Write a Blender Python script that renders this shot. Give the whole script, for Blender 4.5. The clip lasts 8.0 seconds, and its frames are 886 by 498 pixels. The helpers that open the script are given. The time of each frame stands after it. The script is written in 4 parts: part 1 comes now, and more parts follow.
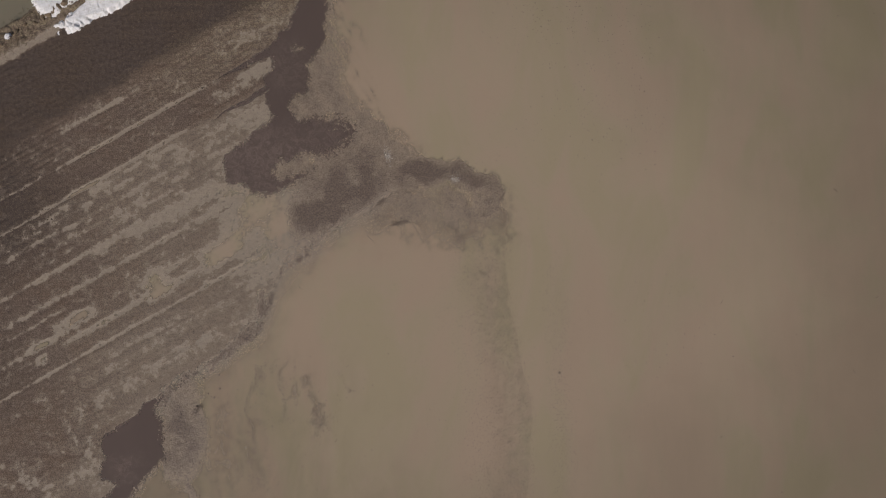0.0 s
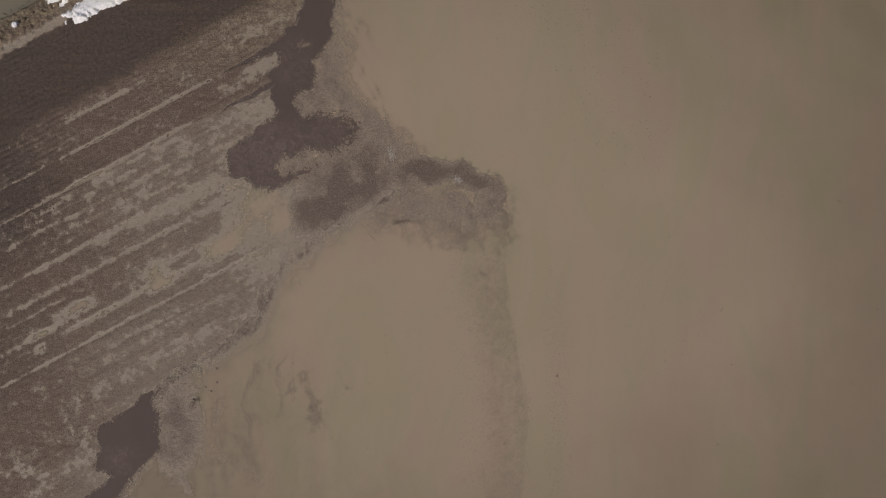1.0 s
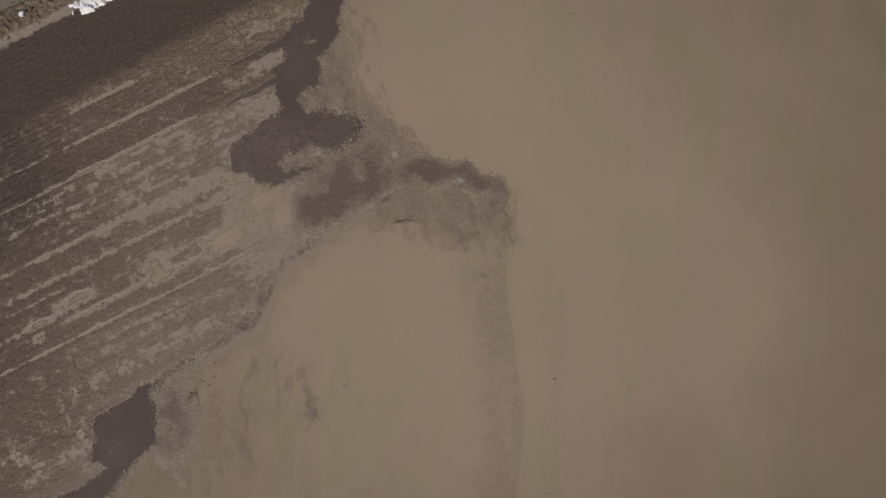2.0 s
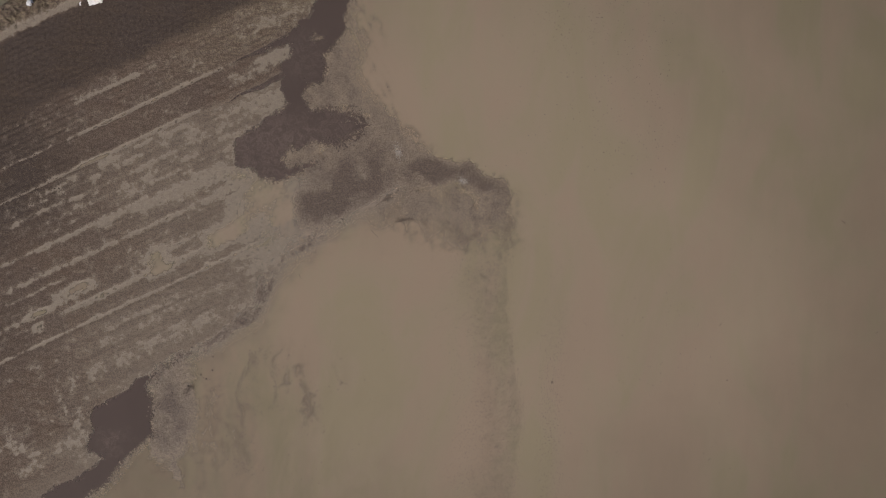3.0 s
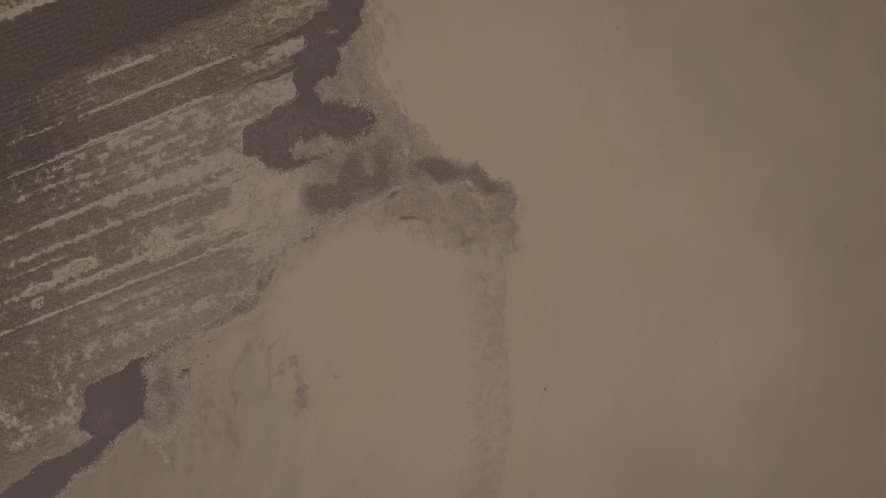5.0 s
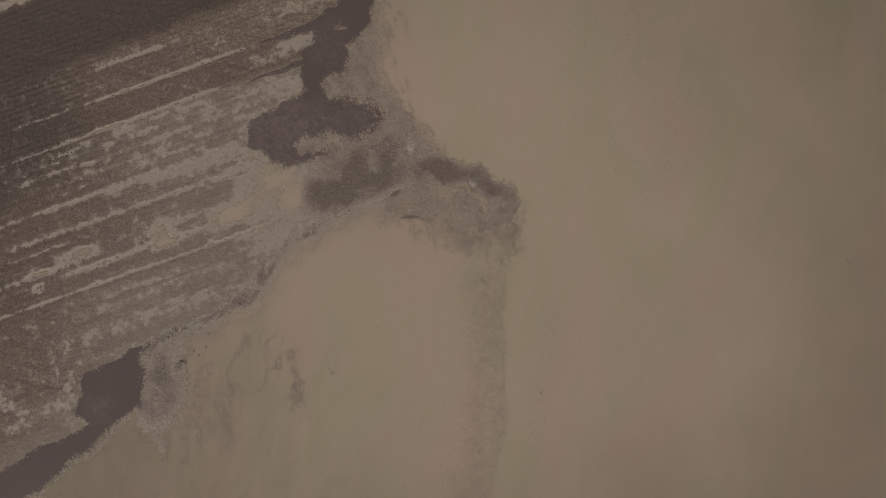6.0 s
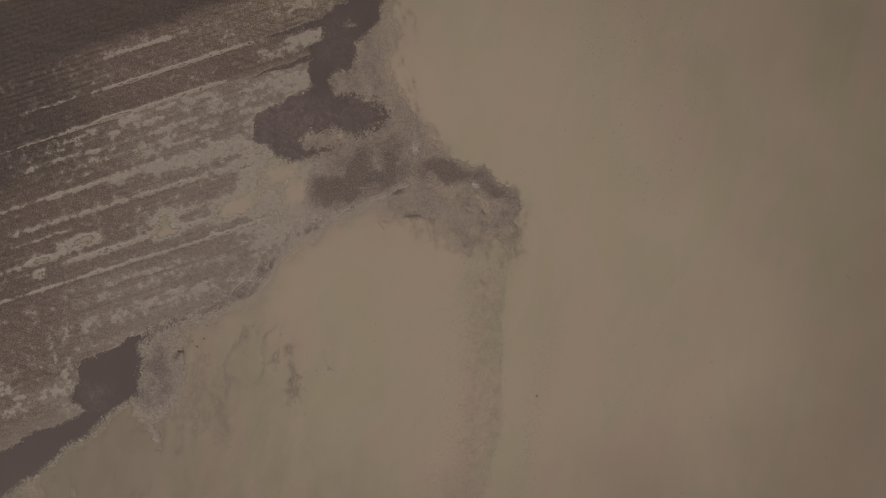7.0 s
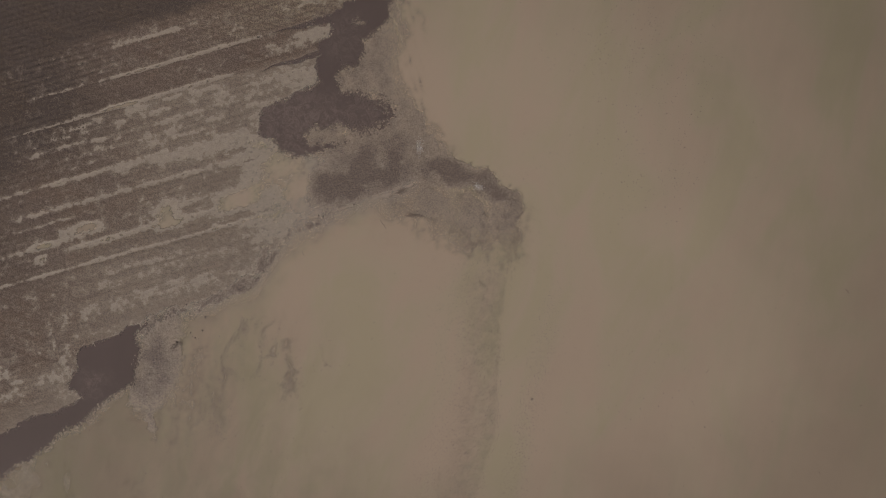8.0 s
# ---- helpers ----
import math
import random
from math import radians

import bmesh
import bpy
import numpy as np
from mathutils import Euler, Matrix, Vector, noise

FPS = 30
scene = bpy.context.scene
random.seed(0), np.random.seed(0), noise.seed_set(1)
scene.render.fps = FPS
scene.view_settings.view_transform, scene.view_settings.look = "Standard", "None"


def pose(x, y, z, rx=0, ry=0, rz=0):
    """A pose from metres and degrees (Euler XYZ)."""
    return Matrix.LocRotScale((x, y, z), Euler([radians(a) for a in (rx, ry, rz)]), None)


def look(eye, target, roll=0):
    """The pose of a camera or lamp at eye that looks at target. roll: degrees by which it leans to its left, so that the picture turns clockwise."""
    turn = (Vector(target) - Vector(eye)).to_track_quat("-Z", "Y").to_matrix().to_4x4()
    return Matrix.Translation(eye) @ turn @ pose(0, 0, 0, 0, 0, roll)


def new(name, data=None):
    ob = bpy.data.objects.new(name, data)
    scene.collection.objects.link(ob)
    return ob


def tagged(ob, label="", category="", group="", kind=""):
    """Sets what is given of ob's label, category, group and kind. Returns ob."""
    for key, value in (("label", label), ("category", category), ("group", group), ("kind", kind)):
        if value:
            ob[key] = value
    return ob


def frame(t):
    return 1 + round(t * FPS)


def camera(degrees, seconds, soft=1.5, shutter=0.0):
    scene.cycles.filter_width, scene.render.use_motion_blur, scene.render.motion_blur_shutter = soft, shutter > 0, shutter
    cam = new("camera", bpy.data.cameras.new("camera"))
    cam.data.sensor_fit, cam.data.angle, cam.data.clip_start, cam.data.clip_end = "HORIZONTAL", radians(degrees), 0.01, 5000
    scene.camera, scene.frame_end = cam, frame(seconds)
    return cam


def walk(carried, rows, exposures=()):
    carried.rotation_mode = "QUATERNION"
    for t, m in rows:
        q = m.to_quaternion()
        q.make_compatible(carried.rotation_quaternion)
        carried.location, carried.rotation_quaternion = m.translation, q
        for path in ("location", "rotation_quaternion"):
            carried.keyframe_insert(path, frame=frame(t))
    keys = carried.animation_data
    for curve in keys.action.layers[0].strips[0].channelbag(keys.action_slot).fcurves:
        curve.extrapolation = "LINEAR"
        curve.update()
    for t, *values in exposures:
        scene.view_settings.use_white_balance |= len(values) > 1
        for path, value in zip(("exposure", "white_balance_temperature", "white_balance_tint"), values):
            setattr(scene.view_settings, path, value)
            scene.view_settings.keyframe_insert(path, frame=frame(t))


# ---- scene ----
cam = camera(65.8, 8.0, soft=1.1)

# A drone that hovers over the shore and slowly turns about the vertical: seconds, place, heading. The gimbal keeps one tilt.
PATH = [
    (0.0, 0.000, 0.000, 90.891, -0.074),
    (0.5, 0.025, 0.060, 90.857, 0.751),
    (1.0, 0.053, 0.122, 90.833, 1.506),
    (1.5, 0.083, 0.187, 90.816, 2.239),
    (2.0, 0.114, 0.256, 90.808, 2.996),
    (2.5, 0.148, 0.327, 90.809, 3.760),
    (3.0, 0.184, 0.401, 90.819, 4.536),
    (3.5, 0.221, 0.478, 90.837, 5.274),
    (4.0, 0.261, 0.557, 90.863, 6.115),
    (4.5, 0.303, 0.640, 90.899, 7.080),
    (5.0, 0.347, 0.725, 90.942, 8.083),
    (5.5, 0.393, 0.814, 90.995, 9.106),
    (6.0, 0.442, 0.905, 91.056, 10.133),
    (6.5, 0.492, 0.999, 91.125, 11.147),
    (7.0, 0.544, 1.096, 91.204, 12.186),
    (7.5, 0.598, 1.196, 91.290, 13.212),
    (8.0, 0.655, 1.299, 91.386, 14.199),
]
TILT = pose(0, 0, 0, 4.403, 0, 0) @ pose(0, 0, 0, 0, 2.674, 0)
walk(cam, [(t, pose(x, y, z, 0, 0, yaw) @ TILT) for t, x, y, z, yaw in PATH], exposures=[(0.0, -0.54), (8.0, -0.54)])

# ---- light: a hazy sun low in the south-west, and the sky ----
SUN_AZIMUTH, SUN_HEIGHT = math.radians(62.0), math.radians(36.0)   # azimuth: the way the shadows fall, from +x
to_sun = Vector((-math.cos(SUN_AZIMUTH) * math.cos(SUN_HEIGHT), -math.sin(SUN_AZIMUTH) * math.cos(SUN_HEIGHT), math.sin(SUN_HEIGHT)))
world = bpy.data.worlds.new("sky")
scene.world = world
world.use_nodes = True
sky = world.node_tree.nodes.new("ShaderNodeTexSky")
sky.sky_type, sky.sun_disc = "NISHITA", False
sky.sun_elevation, sky.sun_rotation = SUN_HEIGHT, math.atan2(to_sun.x, to_sun.y)
sky.air_density, sky.dust_density = 0.8, 6.0
world.node_tree.nodes["Background"].inputs["Strength"].default_value = 0.1
world.node_tree.links.new(sky.outputs["Color"], world.node_tree.nodes["Background"].inputs["Color"])
sun = new("sun", bpy.data.lights.new("sun", "SUN"))
sun.data.energy, sun.data.angle, sun.data.color = 3.2, math.radians(0.8), (0.975, 0.988, 0.975)
sun.matrix_world = look((0, 0, 120), Vector((0, 0, 120)) - to_sun)

# ---- the plan: u runs along the plough rows, v across them ----
ROW = math.radians(29.5)
CU, SU = math.cos(ROW), math.sin(ROW)


def to_uv(x, y):
    return x * CU + y * SU, -x * SU + y * CU


def to_xy(u, v):
    return u * CU - v * SU, u * SU + v * CU


# The outline of the large dark pool where the furrows run out into the flats.
POOL_NORTH = [(-20.0, 43.0), (-20.7, 40.2), (-21.2, 37.7), (-20.9, 36.2), (-22.0, 33.8), (-23.4, 32.4), (-22.9, 31.2), (-22.9, 29.6), (-23.5, 28.5),
              (-25.3, 28.4), (-25.9, 26.8), (-25.0, 25.5), (-24.6, 24.3), (-20.6, 24.6), (-18.2, 24.3), (-17.0, 23.4), (-17.6, 21.8), (-20.1, 20.4),
              (-23.6, 20.2), (-26.3, 19.2), (-27.9, 17.6), (-27.2, 16.4), (-22.5, 17.1), (-24.6, 16.2), (-27.7, 14.7), (-30.1, 14.8), (-31.3, 15.7), (-33.6, 16.1), (-34.1, 18.0),
              (-33.8, 19.6), (-32.0, 21.3), (-29.1, 23.3), (-27.7, 24.9), (-28.4, 26.4), (-28.6, 29.2), (-29.0, 30.6), (-27.7, 31.6), (-27.6, 33.2), (-28.8, 34.7),
              (-25.3, 38.6), (-24.5, 41.0), (-20.0, 50.0), (-15.0, 49.0)]
POOL_SOUTH = [(-41.3, -12.6), (-42.4, -13.7), (-42.2, -15.4), (-41.3, -16.4), (-41.3, -18.6), (-41.4, -21.1), (-42.6, -22.0), (-44.3, -24.2), (-45.6, -26.1), (-46.2, -27.5),
              (-49.0, -29.3), (-50.0, -31.2), (-54.2, -35.9), (-55.6, -37.6), (-59.3, -40.6), (-66.0, -45.0), (-68.0, -38.5), (-61.5, -34.6), (-57.1, -32.1), (-53.3, -28.9),
              (-50.1, -27.0), (-48.0, -25.3), (-47.0, -24.3), (-48.0, -24.1), (-49.9, -23.3), (-49.9, -22.1), (-49.2, -21.0), (-49.7, -19.5), (-49.4, -18.0), (-48.0, -17.1),
              (-46.6, -15.8), (-44.7, -14.9), (-44.1, -13.9), (-43.0, -13.3)]
# The field's shore, from the north to the south-west.
SHORE = [(-10.0, 70.0), (-23.0, 43.0), (-27.5, 33.0), (-28.0, 25.0), (-31.0, 20.0), (-30.0, 15.6), (-25.0, 15.0), (-20.0, 16.2), (-15.0, 17.0), (-11.0, 14.6),
         (-13.7, 12.6), (-18.3, 9.7), (-22.8, 6.3), (-25.8, 3.6), (-27.3, 1.0), (-28.0, -1.7), (-29.1, -4.3), (-31.7, -6.2), (-34.7, -8.4), (-37.8, -10.0),
         (-41.0, -12.4), (-43.2, -17.0), (-43.8, -22.0), (-47.6, -27.2), (-53.6, -33.2), (-60.0, -38.2), (-72.0, -45.0), (-130.0, -80.0)]
# Silted wheel tracks along the rows: v, from u, to u, half width, how wet.
TRACKS = [(44.05, -39, -17, 0.27, 1.7), (44.15, -53, -35, 0.17, 0.55), (39.7, -56, -37, 0.14, 1.1), (39.9, -44, -23, 0.33, 1.7), (48.5, -39, -27, 0.42, 0.6),
          (31.6, -60, -42, 0.36, 1.0), (28.1, -58, -30, 0.36, 0.95), (22.2, -52, -30, 0.33, 0.9), (23.5, -62, -52, 0.36, 1.1), (19.6, -66, -24, 0.24, 1.15),
          (36.4, -51, -46, 0.22, 0.8), (38.5, -47, -43, 0.3, 0.9), (26.4, -59, -48, 0.22, 0.7), (17.6, -45, -37, 0.36, 0.8), (16.0, -43, -40, 0.4, 0.8)]
# Thin dark furrows left open between the silted rows: v, from u, to u, half width, how dark.
FURROWS = [(17.05, -50, -26, 0.15, 0.95), (18.9, -60, -26, 0.22, 0.45), (43.1, -58, -14, 0.30, 0.35), (27.2, -56, -34, 0.22, 0.35), (23.0, -52, -40, 0.16, 0.4), (20.8, -60, -38, 0.40, 0.5),
           (25.6, -58, -39, 0.45, 0.4), (32.6, -56, -40, 0.4, 0.35), (29.7, -58, -36, 0.5, 0.4), (33.0, -34, -22, 0.25, 0.4), (14.9, -52, -29, 0.45, 0.5), (11.2, -48, -34, 0.7, 0.5)]
# Silt patches in the upper rows: u, v, half length, half width, how wet.
PATCHES = [(-31.7, 48.5, 3.0, 0.45, 0.85), (-37.2, 39.0, 1.9, 0.72, 1.5), (-35.0, 37.6, 1.3, 0.5, 1.3), (-31.9, 39.1, 2.8, 0.4, 1.2), (-27.0, 38.8, 1.4, 0.5, 1.3),
           (-42.3, 39.0, 0.9, 0.5, 1.2), (-39.7, 37.4, 0.9, 0.5, 1.2), (-40.7, 35.4, 1.0, 0.42, 1.1), (-31.9, 36.1, 1.8, 0.45, 1.1), (-25.3, 37.1, 1.2, 0.45, 1.1),
           (-53.0, 36.2, 0.9, 0.45, 1.2), (-43.2, 36.0, 1.1, 0.35, 1.1), (-34.3, 33.9, 3.2, 0.7, 0.75), (-40.3, 31.3, 1.9, 0.5, 1.2), (-35.0, 31.1, 3.6, 0.75, 1.3),
           (-27.3, 30.7, 4.4, 1.1, 1.4), (-21.8, 29.8, 2.2, 1.3, 1.5)]
# Puddles and washed-out places nearer the shore.
PUDDLES = [(-26.7, 28.0, 2.8, 0.65, 1.3), (-47.8, 24.5, 2.6, 0.8, 2.7), (-54.1, 23.6, 2.1, 0.55, 2.6), (-54.8, 21.9, 0.9, 0.55, 2.2), (-45.2, 22.2, 2.7, 0.5, 1.9),
           (-36.5, 23.4, 1.6, 1.9, 2.6), (-35.6, 21.9, 3.3, 0.5, 1.6), (-26.3, 22.6, 3.3, 1.5, 3.2), (-32.4, 24.2, 1.9, 0.35, 1.2), (-37.4, 13.9, 1.2, 0.65, 1.1),
           (-34.1, 13.4, 1.0, 0.55, 1.1), (-41.7, 13.4, 0.7, 0.55, 1.1), (-57.6, 5.9, 4.6, 1.15, 0.9), (-63.8, 5.0, 2.0, 0.7, 0.8), (-63.1, 7.7, 0.6, 0.6, 1.0),
           (-50.3, 13.1, 1.1, 0.5, 1.0), (-54.4, 13.3, 0.8, 0.5, 1.0), (-19.2, 24.9, 4.6, 1.8, 2.5), (-14.3, 37.5, 3.0, 1.2, 0.9)]
WASHED = [(-17.5, 21.6, 3.4, 1.6, 2.7), (-19.5, 27.6, 3.0, 1.6, 1.7), (-10.8, 42.3, 2.9, 1.0, 1.5), (-22.8, 19.3, 5.4, 0.55, 1.5), (-45.2, 14.9, 1.2, 0.5, 0.9), (-19.5, 17.6, 5.0, 1.3, 1.2), (-6.8, 47.0, 3.0, 0.9, 0.7), (-50.0, 31.6, 1.0, 0.5, 1.2)]
# Dark wet furrows that drain into the large pool.
DRAINS = [(44.0, -18.0, -6.0, 0.80), (39.4, -22.0, -9.0, 0.62)]

# Fine dark cracks in the silt beside the large pool.
CRACKS = [(-38.3, 12.0), (-36.1, 13.2), (-34.5, 14.1), (-33.9, 15.3), (-32.8, 15.8), (-30.9, 14.4), (-32.1, 14.1), (-33.8, 12.4), (-35.4, 11.0), (-37.8, 10.1)]
# Rotted plant mats on the flats: x, y, half length, half width, turn, how dense.
MATS = [(-19.4, 12.8, 7.4, 2.2, 31, 1.25), (-23.0, 11.6, 5.4, 3.0, 28, 0.55), (-15.0, 15.6, 5.5, 2.4, 30, 0.90), (-18.2, 15.6, 3.2, 2.4, 20, 0.86), (-15.6, 17.2, 2.4, 1.7, 0, 1.15), (-15.5, 18.6, 7.0, 3.6, 8, 0.74), (-7.4, 17.6, 4.4, 1.7, -3, 1.10),
        (-0.6, 16.4, 4.4, 1.6, -24, 0.80), (2.4, 14.0, 1.6, 3.2, 0, 0.55)]
FAN = [(-9.0, 12.8, 6.0, 3.8, 15, 0.44), (-1.5, 12.0, 7.0, 5.0, -8, 0.46), (1.6, 6.5, 4.5, 8.0, 4, 0.23), (-24.3, -12.8, 1.0, 4.5, -8, 0.30), (-20.6, -14.5, 1.3, 3.8, 15, 0.31), (-22.2, -10.2, 1.8, 1.2, 30, 0.27), (-16.8, -10.5, 0.6, 4.2, 14, 0.22), (-33.5, -19.0, 7.0, 10.0, 0, 0.28)]
SHOALS = [(-23.5, 17.6, 3.8, 2.0, 10, 0.62), (-20.0, 15.8, 5.0, 2.2, 15, 0.66), (-21.6, 27.0, 3.4, 2.4, 0, 0.60), (-10.6, 16.9, 3.4, 2.3, 0, 0.85), (-24.6, 15.9, 3.4, 1.2, 5, 0.46), (-23.6, 21.6, 2.0, 1.0, 20, 0.5), (-22.0, 17.6, 4.0, 2.6, 10, 0.6), (-22.9, 19.5, 2.2, 1.2, 10, 0.5), (-25.4, 24.4, 1.6, 1.6, 0, 0.5)]
STREAKS = [(-30.2, -4.5, 2.0, 0.7, 35, 0.85), (-28.4, -0.6, 0.7, 1.6, 0, 0.75), (-33.6, -7.1, 2.6, 0.45, 33, 0.8), (-39.0, -17.4, 3.2, 6.2, 0, 0.86), (-53.0, -38.0, 6.5, 2.6, 42, 0.30), (-37.6, -24.0, 0.6, 3.4, 22, 0.55),
           (-15.9, 36.8, 0.8, 3.6, 22, 0.24)]
MATS = MATS + SHOALS + STREAKS

# Where the mats east of the large pool end towards the open water: y, then x.
MARGIN = ((16.0, 20.5, 23.0, 26.6, 31.2, 36.6, 40.3, 52.0), (-1.0, -4.8, -7.6, -11.0, -13.0, -14.4, -16.2, -13.0))

LATTICE = np.random.RandomState(7).rand(256, 256)


def lattice_noise(x, y, seed):
    """Smooth noise of unit cells, 0 to 1."""
    x, y = x + seed * 17.37, y + seed * 9.71
    i, j = np.floor(x).astype(np.int64), np.floor(y).astype(np.int64)
    a, b = x - i, y - j
    a, b = a * a * (3 - 2 * a), b * b * (3 - 2 * b)
    i0, i1, j0, j1 = i & 255, (i + 1) & 255, j & 255, (j + 1) & 255
    low = LATTICE[i0, j0] * (1 - a) + LATTICE[i1, j0] * a
    return low * (1 - b) + (LATTICE[i0, j1] * (1 - a) + LATTICE[i1, j1] * a) * b


def fbm(x, y, size, octaves, seed):
    """Layered noise of about that many metres, -1 to 1."""
    total, weight, amount = 0.0, 0.0, 1.0
    for k in range(octaves):
        f = 2.0 ** k / size
        total, weight = total + amount * lattice_noise(x * f, y * f, seed + 3 * k), weight + amount
        amount *= 0.55
    return (total / weight - 0.5) * 2.6


def ease(low, high, x):
    s = np.clip((x - low) / (high - low), 0, 1)
    return s * s * (3 - 2 * s)


def inside_by(x, y, ring):
    """How many metres (x, y) lies inside a closed outline; negative outside."""
    near = np.full(x.shape, 1e9)
    inner = np.zeros(x.shape, bool)
    for (ax, ay), (bx, by) in zip(ring, ring[1:] + ring[:1]):
        dx, dy = bx - ax, by - ay
        k = np.clip(((x - ax) * dx + (y - ay) * dy) / (dx * dx + dy * dy), 0, 1)
        near = np.minimum(near, (x - ax - k * dx) ** 2 + (y - ay - k * dy) ** 2)
        if ay != by:
            inner ^= ((ay > y) != (by > y)) & (x < ax + dx * (y - ay) / (by - ay))
    return np.where(inner, 1, -1) * np.sqrt(near)


FIELD = SHORE + [(-400.0, -75.0), (-400.0, 400.0), (30.0, 400.0)]


def drift_edge(y):
    """Where the trail of drifted plants, south of the tongue, ends towards the open water."""
    return 4.6 + 3.0 * ease(4, -16, y) - 0.9 * ease(-16, -30, y)


def lay_of_land(x, y):
    """The flats at (x, y): height, silt, tilth, straw, pool and depth, all arrays."""
    u, v = to_uv(x, y)
    wx = x + 0.55 * fbm(x, y, 3.2, 4, 1)
    wy = y + 0.55 * fbm(x, y, 3.2, 4, 2)
    wu, wv = to_uv(wx, wy)
    fine = fbm(x, y, 0.55, 3, 5)
    mid = fbm(x, y, 2.2, 4, 6)
    rows = fbm(u / 5.0, v, 1.3, 4, 8)
    long_rows = fbm(u / 14.0, v, 0.9, 2, 9)
    field = inside_by(wx, wy, FIELD)
    on_field = ease(-0.35, 0.35, field)

    # how wet the field lies, row by row
    across = fbm(u + 0.25 * mid, v * 0.22, 1.25, 2, 60)                     # bars that cross the rows, where lugs have trodden them
    mottle = fbm(u / 1.15, v, 0.80, 4, 10) + 0.36 * across + 0.40 * fbm(u, v, 0.42, 2, 61)
    loose = ease(39.6, 38.8, v) * ease(30.5, 33.5, v)                        # the rows where silt lies in blots
    wet = -0.66 + 0.16 * rows + 0.68 * mottle + 0.10 * mid + 0.30 * fine
    wet += loose * (0.10 + 0.14 * ease(-48, -28, u) + 0.20 * np.cos(2 * math.pi * (v - 36.2) / 1.5)) + 0.26 * ease(39.5, 36.5, v) * ease(-30, -16, u)
    wet -= 1.2 * ease(49.6, 51.6, v + 0.5 * mid) + 0.22 * ease(39.9, 40.6, v) * ease(44.2, 43.5, v) + 0.24 * ease(-44, -60, u) * ease(8, 14, v)
    wet += 0.22 * ease(18.8, 16.5, v) * ease(-62, -44, u) * ease(6, 10, v) * (1 + 0.75 * np.cos(2 * math.pi * (v - 13.3) / 3.7)) + 0.12 * ease(30, 18, field) * ease(40, 30, v) + 0.12 * ease(44, 46, v) * ease(-26, -12, u)
    wet += 0.55 * ease(40.5, 41.1, v) * ease(43.3, 42.7, v) * ease(-24, -13, u)
    wander = v + 0.09 * fbm(u, v * 0.0, 6.0, 3, 11) + 0.05 * fine
    for at_v, u0, u1, half, dark in FURROWS:
        wet -= dark * np.exp(-((wander - at_v) / half) ** 2) * ease(u0 - 3, u0 + 3, u) * ease(u1 + 2, u1 - 3, u) * (0.9 + 0.5 * fbm(u, v * 0.3, 2.5, 2, 62))
    for at_v, u0, u1, half, much in TRACKS:
        band = np.exp(-((wander - at_v) / half) ** 2) * ease(u0 - 3, u0 + 3, u) * ease(u1 + 2, u1 - 3, u)
        wet += band * much * (1.0 + 0.30 * fbm(u, v * 0.3, 3.0, 3, 12))
        wet -= 0.25 * np.exp(-((wander - at_v + 2.1 * half) / (1.1 * half)) ** 2) * ease(u0 - 3, u0 + 3, u) * ease(u1 + 2, u1 - 3, u)
    standing = np.zeros(x.shape)
    for pu, pv, long, wide, much in PATCHES + PUDDLES + WASHED:
        ru, rv = u + 0.5 * mid + 0.25 * fine - pu, v + 0.16 * fine + 0.14 * mid - pv
        standing += (0.85 * much - 0.05) * np.exp(-((ru / long) ** 4 + (rv / wide) ** 4) ** 0.5)
    calm = ease(0.7, 1.5, standing)                                          # where water stands, it hides the furrows
    wet = wet * (1 - 0.8 * calm) - 0.25 * calm + standing
    wet -= 0.25 * ease(9, 6, v) * ease(-55, -60, u)
    wet += 0.18 * ease(3.2, 0.2, field + 0.8 * mid) * ease(13, 8, y) * ease(-14, -8, y)         # silted margin of the shore
    crack = np.full(x.shape, 9.0)
    kx, ky = x + 0.34 * fbm(x, y, 0.8, 3, 17), y + 0.34 * fbm(x, y, 0.8, 3, 18)
    for (ax, ay), (bx, by) in zip(CRACKS, CRACKS[1:]):
        k = np.clip(((kx - ax) * (bx - ax) + (ky - ay) * (by - ay)) / ((bx - ax) ** 2 + (by - ay) ** 2), 0, 1)
        crack = np.minimum(crack, np.hypot(kx - ax - k * (bx - ax), ky - ay - k * (by - ay)))

    # the dark pools, with ragged rims
    rx, ry = wx + 0.25 * fine, wy + 0.25 * fbm(x, y, 0.6, 3, 15)
    pool = np.maximum(inside_by(rx, ry, POOL_NORTH) + 0.2, inside_by(rx, ry, POOL_SOUTH) + 0.1)
    for at_v, u0, u1, half in DRAINS:
        reach = half * ease(u0 - 1, u1, u) - np.abs(v + 0.25 * mid - at_v)
        pool = np.maximum(pool, np.where((u > u0 - 1) & (u < u1 + 1), reach, -9))
    for ix, iy, r in ((-24.44, 34.7, 0.62), (-22.4, 18.9, 0.5)):
        pool = np.minimum(pool, np.hypot(x - ix, (y - iy) * 1.25) - r + 0.7 * fine)
    in_pool = ease(-0.12, 0.18, pool)
    faint = ease(-25.0, -21.0, x + mid) * ease(16.5, 18.5, y) * ease(27.5, 25.5, y)        # the arm that peters out among the mats
    shown = pool * (1 - 0.62 * faint) + 0.12 * faint
    in_pool = in_pool * (1 - 0.75 * faint) + faint * 0.75 * ease(-0.2, 2.0, pool)
